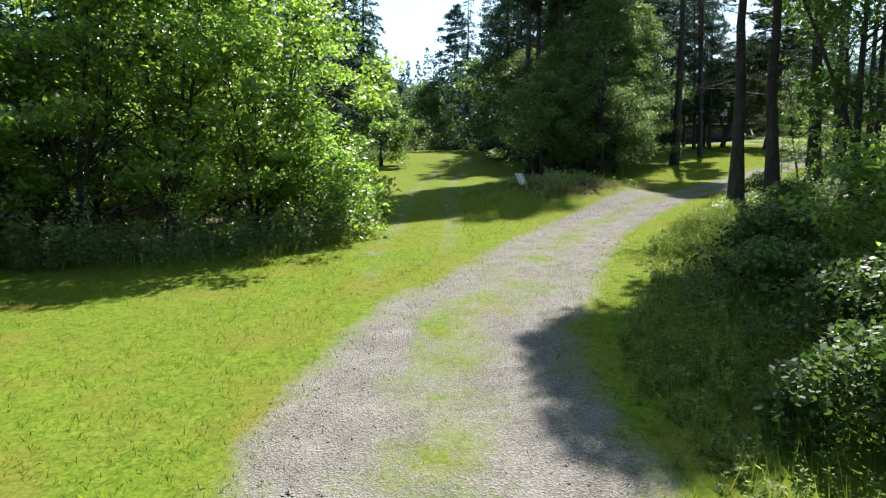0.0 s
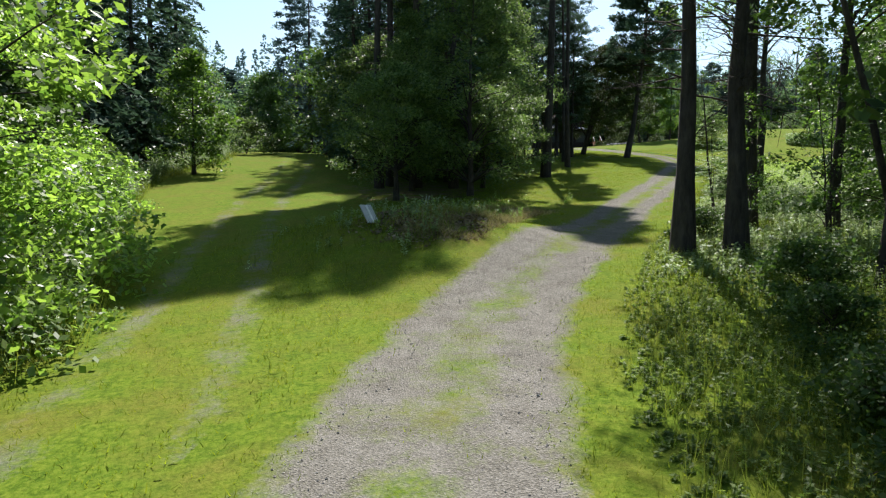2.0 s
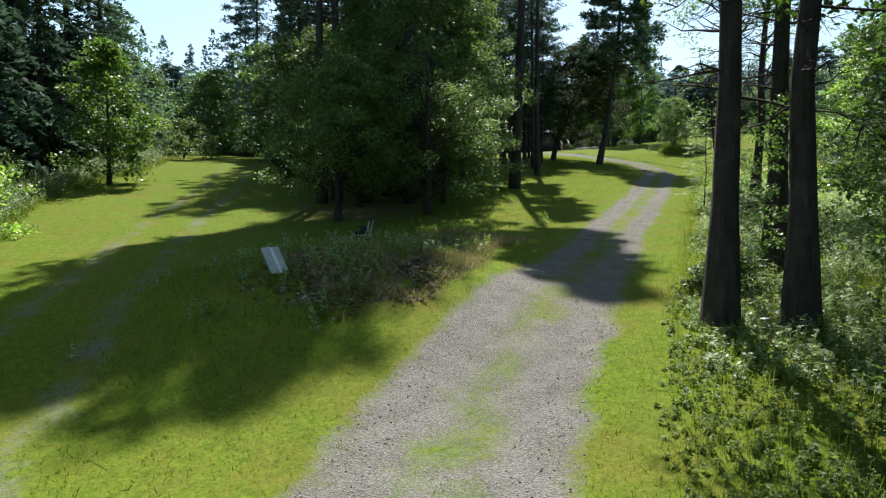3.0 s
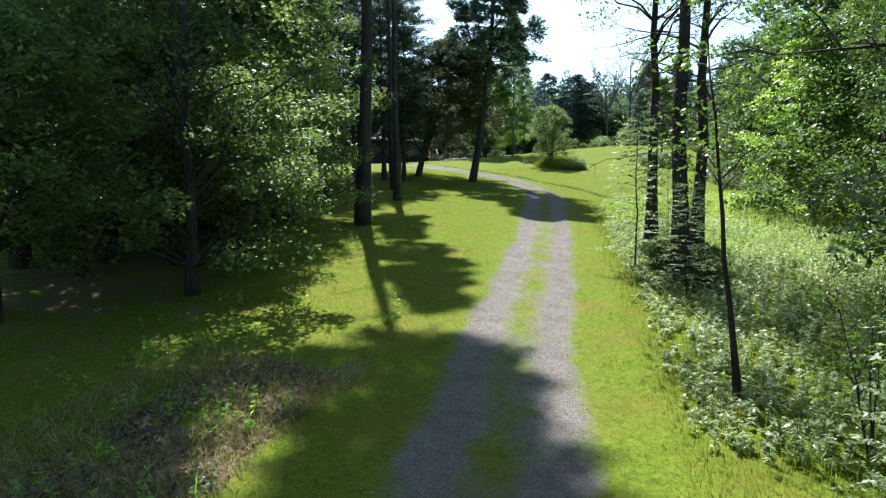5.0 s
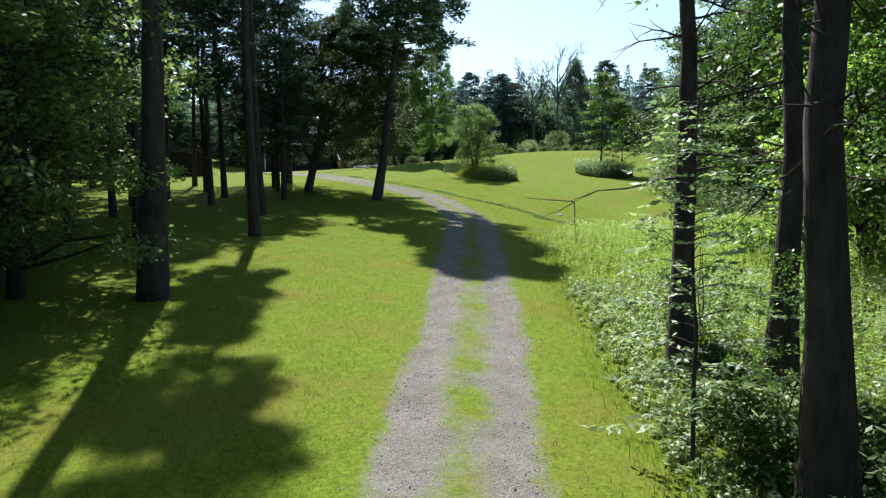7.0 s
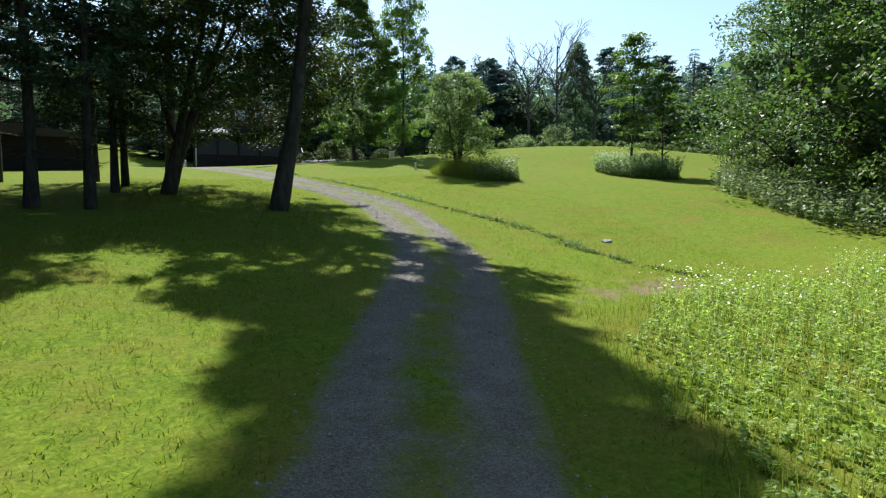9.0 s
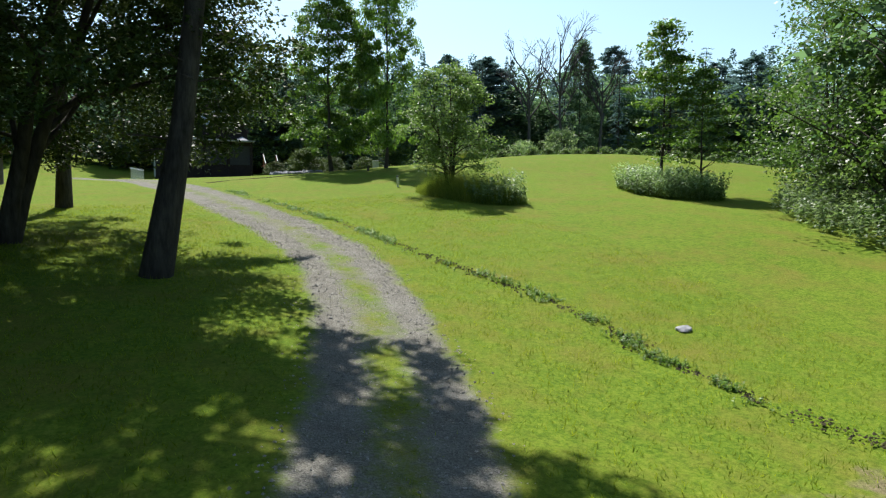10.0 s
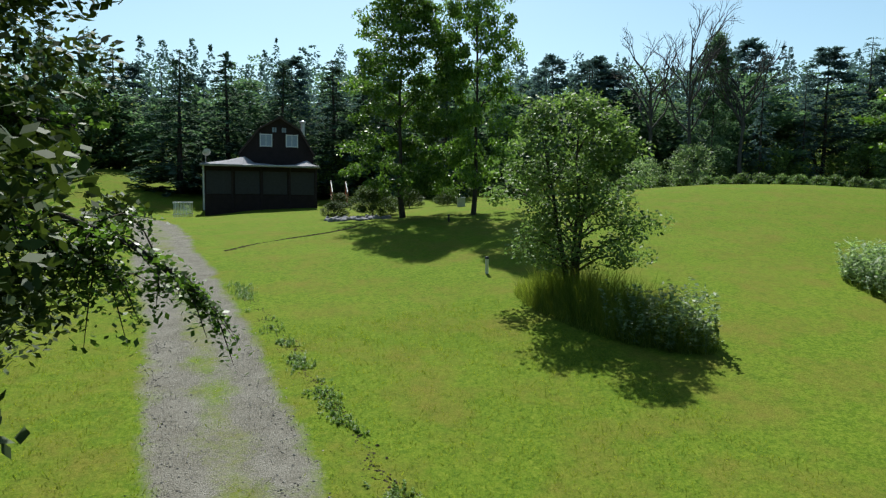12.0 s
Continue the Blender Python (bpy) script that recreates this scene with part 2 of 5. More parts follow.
def part(name, bm, mat, parent, label=""):
    me = bpy.data.meshes.new(name)
    bm.to_mesh(me)
    bm.free()
    me.materials.append(mat)
    return child(name, me, parent, label)


def box_bm(cx, cy, cz, sx, sy, sz, bevel=0.0, turn=None):
    bm = bmesh.new()
    bmesh.ops.create_cube(bm, size=1.0)
    bmesh.ops.scale(bm, vec=(sx, sy, sz), verts=bm.verts)
    if bevel:
        bmesh.ops.bevel(bm, geom=bm.edges[:], offset=bevel, segments=1, affect="EDGES")
    m = Matrix.Translation((cx, cy, cz))
    if turn is not None:
        m = m @ turn
    bmesh.ops.transform(bm, matrix=m, verts=bm.verts)
    return bm


def prism_bm(outline, y0, y1):
    """An outline of (x, z) pushed from y0 to y1."""
    bm = bmesh.new()
    a = [bm.verts.new((x, y0, z)) for x, z in outline]
    b = [bm.verts.new((x, y1, z)) for x, z in outline]
    bm.faces.new(a)
    bm.faces.new(b[::-1])
    for i in range(len(a)):
        j = (i + 1) % len(a)
        bm.faces.new((a[j], a[i], b[i], b[j]))
    bmesh.ops.recalc_face_normals(bm, faces=bm.faces)
    return bm


def tube(points, radii, sides=7):
    """Verts and quads of a tapering tube."""
    P = np.asarray(points, float)
    n = len(P)
    T = np.gradient(P, axis=0)
    T /= np.linalg.norm(T, axis=1, keepdims=True) + 1e-9
    ref = np.where(np.abs(T[:, 2:3]) > 0.9, np.array([[1.0, 0, 0]]), np.array([[0, 0, 1.0]]))
    U = np.cross(T, ref)
    U /= np.linalg.norm(U, axis=1, keepdims=True)
    for i in range(1, n):
        if U[i] @ U[i - 1] < 0:
            U[i] = -U[i]
    W = np.cross(T, U)
    a = np.linspace(0, 2 * np.pi, sides, endpoint=False)
    V = P[:, None] + np.asarray(radii)[:, None, None] * (np.cos(a)[None, :, None] * U[:, None] + np.sin(a)[None, :, None] * W[:, None])
    i, j = np.meshgrid(np.arange(n - 1), np.arange(sides), indexing="ij")
    k = (j + 1) % sides
    F = np.stack([i * sides + j, i * sides + k, (i + 1) * sides + k, (i + 1) * sides + j], -1).reshape(-1, 4)
    return V.reshape(-1, 3), F


def join(pieces):
    V, F, n = [], [], 0
    for v, f in pieces:
        V.append(v)
        F.append(np.asarray(f) + n)
        n += len(v)
    return np.concatenate(V), np.concatenate(F)


def unit(v):
    return v / (np.linalg.norm(v, axis=-1, keepdims=True) + 1e-9)


def leaves(P, size, rng, up=0.5, aspect=0.5, along=None, spread=0.6):
    """One pointed leaf at each of P; along: the way each leaf tends to point."""
    n = len(P)
    N = rng.normal(size=(n, 3))
    N[:, 2] = np.abs(N[:, 2]) + up
    N = unit(N)
    T = rng.normal(size=(n, 3)) * spread
    T = T + (along if along is not None else 0)
    T = unit(T - (T * N).sum(1, keepdims=True) * N)
    B = np.cross(N, T)
    L = (size * rng.uniform(0.6, 1.35, n))[:, None]
    V = np.stack([P - T * L * 0.5, P + B * L * aspect * 0.5, P + T * L * 0.5, P - B * L * aspect * 0.5], 1).reshape(-1, 3)
    return V, np.arange(4 * n).reshape(-1, 4)


def trunk_line(H, rng, lean=(0, 0), wobble=0.02, n=9):
    s = np.linspace(0, 1, n)
    P = np.zeros((n, 3))
    P[:, 2] = s * H
    P[:, 0] = lean[0] * s * H + np.cumsum(rng.normal(0, wobble * H / n, n)) * (s > 0)
    P[:, 1] = lean[1] * s * H + np.cumsum(rng.normal(0, wobble * H / n, n)) * (s > 0)
    P -= P[0]
    return P


def at_height(P, z):
    return np.array([np.interp(z, P[:, 2], P[:, k]) for k in range(3)])


def broadleaf(rng, H, base, R, r0, clumps, per, leaf, mat, bark=None, lean=(0, 0), clump_r=0.9, stems=1, flat=0.6, egg=0.75, up=0.5, aspect=0.55, low=0.0, limbs=False, every=2, bare=0):
    """Meshes (trunk, crown) of a broadleaved tree: stems, limbs out to leaf clumps, and the clumps themselves."""
    wood, crown_P, crown_A, arms = [], [], [], []
    lines = []
    for s in range(stems):
        ln = (lean[0] + (rng.uniform(-0.22, 0.22) if stems > 1 else 0), lean[1] + (rng.uniform(-0.22, 0.22) if stems > 1 else 0))
        P = trunk_line(H * rng.uniform(0.85, 0.95), rng, ln, 0.05)
        rad = r0 * (1 - 0.9 * np.linspace(0, 1, len(P)) ** 0.8) * (1 if stems == 1 else 0.7)
        rad[0] *= 1.35
        P[0, 2] -= 0.25
        wood.append(tube(P, rad, 8))
        lines.append(P)
    for c in range(clumps):
        P = lines[c % stems]
        u = rng.uniform(0, 1) ** 0.85
        z = base + (H - base) * u
        shape = R * (math.sin(math.pi * min(1, (u * egg + 0.5 * (1 - egg) + 0.12))) ** 0.7 + low * (1 - u))
        a = rng.uniform(0, 2 * math.pi)
        rr = shape * math.sqrt(rng.uniform(0.08, 1.0)) * rng.uniform(0.75, 1.1)
        mid = at_height(P, min(z, P[-1, 2]))
        C = np.array([mid[0] + rr * math.cos(a), mid[1] + rr * math.sin(a), z])
        cr = clump_r * rng.uniform(0.6, 1.35)
        if rr > 0.25 * R and c % every == 0:
            z0 = max(base * 0.8, z - rr * rng.uniform(0.25, 0.7))
            A = at_height(P, min(z0, P[-1, 2] * 0.95))
            f = np.linspace(0, 1, 6)[:, None]
            way = A + (C - A) * f + np.array([0, 0, 0.5 * rr]) * f * (1 - f) + rng.normal(0, 0.035 * rr, (6, 3)) * np.sin(np.pi * f)
            rl = max(0.012, r0 * 0.32 * (1 - z0 / (H * 1.1)))
            (arms if limbs else wood).append(tube(way if limbs else way[[0, 2, 4, 5]], (rl * (1.1 - f[:, 0])) if limbs else [rl, rl * 0.7, rl * 0.4, rl * 0.2], 5))
        D = unit(rng.normal(size=(per, 3))) * (rng.uniform(0, 1, per) ** 0.45)[:, None] * cr
        D[:, 2] *= flat
        crown_P.append(C + D)
        crown_A.append(D * 0.8 + np.array([0, 0, -0.25]))
    for k in range(bare):                        # dead twiggy branches on the lower stem
        A = at_height(lines[0], H * rng.uniform(0.16, 0.55))
        a, L = rng.uniform(0, 2 * math.pi), rng.uniform(0.7, 2.0)
        d = np.array([math.cos(a), math.sin(a), rng.uniform(-0.25, 0.45)])
        way = A + d * (np.linspace(0, 1, 5) * L)[:, None] + rng.normal(0, 0.07, (5, 3)) * np.linspace(0, 1, 5)[:, None]
        wood.append(tube(way, [0.026, 0.02, 0.015, 0.01, 0.004], 4))
        for j in range(5):
            B = way[rng.integers(1, 5)]
            e = unit(d + rng.normal(0, 0.6, 3)) * L * rng.uniform(0.2, 0.45)
            wood.append(tube([B, B + e * 0.5 + rng.normal(0, 0.03, 3), B + e], [0.01, 0.007, 0.003], 3))
    cp, ca = np.concatenate(crown_P), np.concatenate(crown_A)
    keep = cp[:, 2] > 0.05
    V, F = leaves(cp[keep], leaf, rng, up, aspect, ca[keep])
    tv, tf = join(wood)
    return (mesh_np("trunk", tv, tf, bark or BARK, True), mesh_np("crown", V, F, mat), *[mesh_np("limb", v, f, bark or BARK, True) for v, f in arms])


def conifer(rng, H, base, R, r0, mat, whorls=16, per_whorl=6, sprays=9, needle=0.4, droop=0.25, lean=(0, 0), irregular=0.25, top=0.12, aspect=0.22, bark=None, tuft=4, dead=0, fine=True, bend=0.0):
    """Meshes (trunk, crown): whorls of boughs carrying flat sprays. top: width at the tip against R."""
    P = trunk_line(H, rng, lean, 0.015)
    P[:, :2] -= np.outer(np.linspace(0, 1, len(P)) ** 2, np.array(lean)) * bend * H
    rad = r0 * (1 - 0.93 * np.linspace(0, 1, len(P)))
    rad[0] *= 1.3
    P[0, 2] -= 0.3
    wood, LP, LA, LS = [tube(P, rad, 9)], [], [], []
    for w in range(whorls):
        for b in range(per_whorl):
            if rng.uniform() < irregular * 0.6:
                continue
            u = min(0.995, (w + rng.uniform(0, 1.0)) / whorls)
            z = base + (H - base) * u
            a = rng.uniform(0, 2 * math.pi)
            L = R * ((1 - u) * (1 - top) + top) * rng.uniform(1 - irregular * 1.6, 1.1)
            if u < 0.12:
                L *= 0.6 + 3 * u
            A = at_height(P, z)
            d = np.array([math.cos(a), math.sin(a), 0])
            s = np.linspace(0, 1, 5)
            pts = A + d * (L * s)[:, None] + np.array([0, 0, 1]) * (0.18 * L * s - droop * L * s ** 2 * 1.5)[:, None]
            rb = 0.035 * (r0 / 0.2) * (1.05 - s) * (0.5 + 0.5 * (1 - u))
            if fine:
                wood.append(tube(pts, rb, 4))
            elif b % 2 == 0:
                wood.append(tube(pts[::2], rb[::2], 3))
            q = rng.uniform(0.25, 1.0, sprays * tuft)
            C = np.array([[np.interp(x, s, pts[:, k]) for k in range(3)] for x in q])
            side = np.cross(d, (0, 0, 1.0))
            off = rng.uniform(-1, 1, len(q)) * (0.30 * L * (1.15 - q))
            C = C + side * off[:, None] + rng.normal(0, 0.06, C.shape)
            LP.append(C)
            LS.append(np.full(len(q), needle * (1.12 - 0.8 * u)))
            LA.append(np.tile(d * 0.9, (len(q), 1)) + side * np.sign(off)[:, None] * 0.7 + np.array([0, 0, -droop]))
    for k in range(dead):
        z = base * rng.uniform(0.35, 1.0)
        a = rng.uniform(0, 2 * math.pi)
        A = at_height(P, z)
        L = rng.uniform(0.5, 1.8)
        B = A + np.array([math.cos(a) * L, math.sin(a) * L, rng.uniform(-0.35, 0.25) * L])
        wood.append(tube([A, (A + B) / 2 + rng.normal(0, 0.05, 3), B], [0.022, 0.015, 0.005], 4))
    cp, ca = np.concatenate(LP), np.concatenate(LA)
    V, F = leaves(cp, np.concatenate(LS), rng, 0.9, aspect, ca, 0.45)
    tv, tf = join(wood)
    return mesh_np("trunk", tv, tf, bark or BARK, True), mesh_np("crown", V, F, mat)


def pine_meshes(rng, H, base, R, r0, mat, boughs=70, twigs=7, per=22, needle=0.24, aspect=0.26, tuft=0.34, lean=(0, 0), bend=0.0, rise=0.15, dead=20, bark=None, spread=(0.55, 0.85, 1.0, 0.75, 0.4)):
    """Meshes (trunk, crown) of an old pine: a long bare stem, uneven layered boughs, and tufts of needles at the twig ends."""
    P = trunk_line(H, rng, lean, 0.015)
    P[:, :2] -= np.outer(np.linspace(0, 1, len(P)) ** 2, np.array(lean)) * bend * H
    rad = r0 * (1 - 0.9 * np.linspace(0, 1, len(P)))
    rad[0] *= 1.35
    P[0, 2] -= 0.3
    wood_, LP, LA = [tube(P, rad, 10)], [], []
    s = np.linspace(0, 1, 5)
    for k in range(boughs):
        u = min(0.99, (k + rng.uniform(0, 1)) / boughs)
        u = (np.floor(u * 13) + rng.normal(0.5, 0.22)) / 13 if k % 3 else u          # boughs gather in layers
        u = float(np.clip(u, 0, 0.99))
        a = k * 2.4 + rng.normal(0, 0.5)
        L = R * np.interp(u, (0, 0.12, 0.45, 0.8, 1), spread) * rng.uniform(0.55, 1.12)
        A = at_height(P, base + (H - base) * u)
        d = np.array([math.cos(a), math.sin(a), 0])
        pts = A + d * (L * s)[:, None] + np.array([0, 0, 1.0]) * (rise * L * s * (0.4 + s) * (0.3 + u))[:, None] + rng.normal(0, 0.03 * L, (5, 3)) * s[:, None]
        rb = 0.05 * (r0 / 0.25) * (1.08 - s) * (1.1 - 0.6 * u)
        wood_.append(tube(pts, rb, 5))
        side = np.array([-d[1], d[0], 0])
        ends = [pts[-1]]
        for j in range(twigs):
            q = rng.uniform(0.35, 0.98)
            B = np.array([np.interp(q, s, pts[:, c]) for c in range(3)])
            tip = B + side * (1 if j % 2 else -1) * L * 0.42 * (1.15 - q) * rng.uniform(0.6, 1.2) + d * 0.22 * L * (1.1 - q) + np.array([0, 0, rng.normal(0.06, 0.06) * L])
            if j % 2 == 0:
                wood_.append(tube([B, (B + tip) / 2, tip], [rb[3], rb[3] * 0.6, 0.004], 3))
            ends.append(tip)
        for C in ends:
            D = unit(rng.normal(size=(per, 3))) * (rng.uniform(0, 1, per) ** 0.5)[:, None] * tuft * rng.uniform(0.7, 1.35)
            D[:, 2] *= 0.5
            LP.append(C + D)
            LA.append(D / tuft * 1.2 + d * 0.4 + np.array([0, 0, 0.25]))
    for k in range(dead):
        z, a, L = base * rng.uniform(0.3, 1.05), rng.uniform(0, 2 * math.pi), rng.uniform(0.4, 1.7)
        A = at_height(P, z)
        B = A + np.array([math.cos(a) * L, math.sin(a) * L, rng.uniform(-0.3, 0.2) * L])
        M = (A + B) / 2 + rng.normal(0, 0.06, 3)
        wood_.append(tube([A, M, B], [0.024, 0.015, 0.005], 4))
        for j in range(2):
            wood_.append(tube([M, M + (B - M) * 0.6 + rng.normal(0, 0.16, 3)], [0.009, 0.003], 3))
    V, F = leaves(np.concatenate(LP), needle, rng, 0.7, aspect, np.concatenate(LA), 0.5)
    return mesh_np("trunk", *join(wood_), bark or BARK, True), mesh_np("crown", V, F, mat)


def stand(name, meshes, label, category, at, group="", turn=0.0, size=1.0, sink=0.0):
    """Put up a plant from its meshes, with its foot on the ground."""
    x, y = at
    ob = thing(name, label, category, group, (x, y, h1(x, y) - sink), turn)
    ob.scale = (size, size, size) if not isinstance(size, tuple) else size
    for nm, me in zip(("trunk", "crown", *["limb"] * len(meshes)), meshes):
        child(nm, me, ob)
    return ob


def again(ob, at, turn=0.0, size=1.0, sink=0.0, label=""):
    x, y = at
    s = (size, size, size) if not isinstance(size, tuple) else size
    c = copy_thing(ob, Matrix.LocRotScale((x, y, h1(x, y) - sink), Euler((0, 0, radians(turn))), tuple(a / b for a, b in zip(s, ob.scale))))
    return tagged(c, label)


R0 = np.random.default_rng

# ---- ground ----
DRIVE = [(0.2, -12), (0.3, 0), (0.35, 4), (0.5, 8), (1.85, 11.2), (3.15, 14.7), (4.6, 17.6), (6.6, 20.6), (9.2, 24.0), (12.2, 27.8), (15.3, 31.7), (18.2, 35.4), (22.5, 40.8),
         (26.0, 45.3), (29.0, 49.3), (31.7, 53.3), (33.5, 57.2), (34.9, 61.0), (35.5, 65.0), (35.8, 70.0), (36.1, 76.0), (36.3, 83.0), (36.6, 90.0), (36.4, 98.0), (34.5, 106.0)]
FORK = [(0.4, 8.0), (0.0, 12.0), (-0.1, 16.0), (0.0, 20.0), (0.0, 26.0), (0.3, 32.0), (0.9, 39.0), (1.8, 48.0), (2.5, 58.0), (2.5, 70.0)]


def smooth_line(points, step):
    """Points at even steps along a smooth line through those given, and the way to its side."""
    P = np.array(points, float)
    t = np.r_[0, np.cumsum(np.linalg.norm(np.diff(P, axis=0), axis=1))]
    m = np.gradient(P, t, axis=0)
    s = np.arange(0, t[-1], step)
    i = np.clip(np.searchsorted(t, s, side="right") - 1, 0, len(t) - 2)
    h = (t[i + 1] - t[i])[:, None]
    u = ((s - t[i])[:, None]) / h
    Q = (2 * u**3 - 3 * u**2 + 1) * P[i] + (u**3 - 2 * u**2 + u) * h * m[i] + (-2 * u**3 + 3 * u**2) * P[i + 1] + (u**3 - u**2) * h * m[i + 1]
    d = unit(np.gradient(Q, axis=0))
    return Q, np.stack([d[:, 1], -d[:, 0]], 1)


DRIVE_Q, DRIVE_S = smooth_line(DRIVE, 0.25)
FORK_Q, FORK_S = smooth_line(FORK, 0.25)


def beside(Q, S, x, y):
    """Signed distance of points from a line, to its right."""
    pts = np.stack([np.atleast_1d(x), np.atleast_1d(y)], 1)
    out = np.empty(len(pts))
    for a in range(0, len(pts), 20000):
        d = pts[a:a + 20000, None] - Q[None, ::4]
        k = np.argmin((d ** 2).sum(2), 1)
        out[a:a + 20000] = np.sign((d[np.arange(len(k)), k] * S[::4][k]).sum(1)) * np.sqrt((d[np.arange(len(k)), k] ** 2).sum(1))
    return out


def attribute(me, name, values):
    me.attributes.new(name, "FLOAT", "POINT").data.foreach_set("value", np.asarray(values, np.float32))


def ground_sheet():
    xs = np.r_[-1600, -700, -300, -140, -80, np.arange(-45, -8, 1.2), np.arange(-8, 44, 0.5), np.arange(44, 125, 1.2), 150, 220, 400, 800, 1600]
    ys = np.r_[-1600, -600, -200, -80, -40, np.arange(-20, 0, 1.0), np.arange(0, 95, 0.5), np.arange(95, 140, 1.2), 160, 220, 400, 800, 1600]
    X, Y = np.meshgrid(xs, ys, indexing="ij")
    rough = np.array([0.05 * noise.noise((x * 0.35, y * 0.35, 0)) for x, y in zip(X.ravel(), Y.ravel())]).reshape(X.shape)
    near = np.minimum(np.abs(beside(DRIVE_Q, DRIVE_S, X.ravel(), Y.ravel())), np.abs(beside(FORK_Q, FORK_S, X.ravel(), Y.ravel()))).reshape(X.shape)
    Z = height(X, Y) + rough * np.clip((near - 1.8) / 2.5, 0, 1)
    n, k = X.shape
    i, j = np.meshgrid(np.arange(n - 1), np.arange(k - 1), indexing="ij")
    F = np.stack([i * k + j, (i + 1) * k + j, (i + 1) * k + j + 1, i * k + j + 1], -1).reshape(-1, 4)
    me = mesh_np("ground", np.stack([X, Y, Z], -1).reshape(-1, 3), F, TURF, True)
    x, y = X.ravel(), Y.ravel()

    def patch(cx, cy, rx, ry, v):
        return v * np.exp(-((x - cx) / rx) ** 2 - ((y - cy) / ry) ** 2)

    soil = patch(4.9, 22.9, 2.6, 2.0, 0.5) + patch(6.3, 23.6, 1.4, 1.6, 0.3) + patch(32.2, 48.3, 2.2, 1.1, 0.42) + patch(34.4, 49.2, 1.8, 0.9, 0.4)
    soil = soil + patch(6.7, 24.6, 1.1, 2.0, 0.42) + patch(8.3, 28.2, 1.5, 1.6, 0.42) + patch(10.4, 30.0, 1.5, 0.9, 0.36) + patch(7.5, 38, 5, 7, 0.5) + np.where(((x < -6.5) & (y > 16)) | (x < -14), 0.7, 0) + patch(50, 46, 8, 6, 0.6)
    attribute(me, "soil", soil)
    return tagged(new("ground", me), "sloping mown lawn, bright green with dry patches", "ground", kind="structure")


ground_sheet()


def lane(name, Q, S, half, strength, label, gauge=0.75, middle=0.12, lift=0.02, clear=False, spread=((0, 1), (1, 1))):
    """A two-rut track laid on the ground, worn to gravel under the wheels."""
    u = np.linspace(-half, half, 41)
    P = Q[:, None] + S[:, None] * u[None, :, None]
    s = np.arange(len(Q)) * 0.25
    wob = 0.10 * np.sin(s * 0.31) + 0.06 * np.sin(s * 0.83 + 1)
    wide = np.interp(Q[:, 1], spread[0], spread[1])[:, None]
    au = np.abs(u[None] + wob[:, None] * 0.6) / wide
    rut = np.exp(-np.abs((au - gauge) / 0.46) ** 2.4)
    w = strength(s)[:, None]
    wear = (rut * 0.54 + middle * np.interp(Q[:, 1], (0, 8, 12, 20, 26, 48, 56, 61, 66), (0.9, 1.0, 1.2, 1.15, 0.8, 0.76, 0.7, 0.88, 1.05))[:, None] * np.exp(-(au / 0.5) ** 2)) * w
    ragged = np.array([noise.noise((x * 1.3, y * 1.3, 5.0)) + 0.6 * noise.noise((x * 4.1, y * 4.1, 9.0)) for x, y in P.reshape(-1, 2)]).reshape(wear.shape)
    wear += 0.14 * ragged * np.clip(wear / 0.25, 0, 1)
    wear *= np.clip((half - np.abs(u)) / 0.35, 0, 1)[None]
    fade = np.clip((half - np.abs(u)) / 0.5, 0, 1)[None]
    if clear:                                    # sinks to the drive's edge where they meet
        gap = np.abs(beside(DRIVE_Q, DRIVE_S, P[..., 0].ravel(), P[..., 1].ravel())).reshape(P.shape[:2])
        fade = fade * np.clip((gap - 2.06) / 0.8, 0, 1)
    Z = height(P[..., 0], P[..., 1]) + lift * (0.3 + 0.7 * fade) - 0.012 * rut * w + 0.012 * np.clip(1 - au / half, 0, 1) * w
    n, k = Z.shape
    i, j = np.meshgrid(np.arange(n - 1), np.arange(k - 1), indexing="ij")
    F = np.stack([i * k + j, i * k + j + 1, (i + 1) * k + j + 1, (i + 1) * k + j], -1).reshape(-1, 4)
    if clear:                                    # ends where it meets the drive
        far = np.abs(beside(DRIVE_Q, DRIVE_S, P[..., 0].ravel(), P[..., 1].ravel())) > 2.06
        F = F[far[F].all(1)]
    me = mesh_np(name, np.concatenate([P, Z[..., None]], -1).reshape(-1, 3), F[:, ::-1], TURF, True)
    attribute(me, "wear", wear.ravel())
    return tagged(new(name, me), label, "road", kind="structure")


lane("road_gravel", DRIVE_Q, DRIVE_S, 2.1, lambda s: np.interp(s, (0, 18, 21, 28, 33, 120), (1, 1, 0.87, 0.88, 1, 1)), "two-rut gravel driveway with a grassy middle strip", middle=0.35, spread=((0, 5, 9, 15, 20, 30, 58, 64), (1.45, 1.4, 1.3, 1.14, 1.06, 0.88, 0.92, 1.08)))
lane("road_grass", FORK_Q, FORK_S, 1.5, lambda s: np.interp(s, (0, 4, 12, 30, 70), (0.25, 0.46, 0.6, 0.56, 0.4)), "grass track with two faint pale wheel ruts", 0.85, 0.02, 0.018, True)

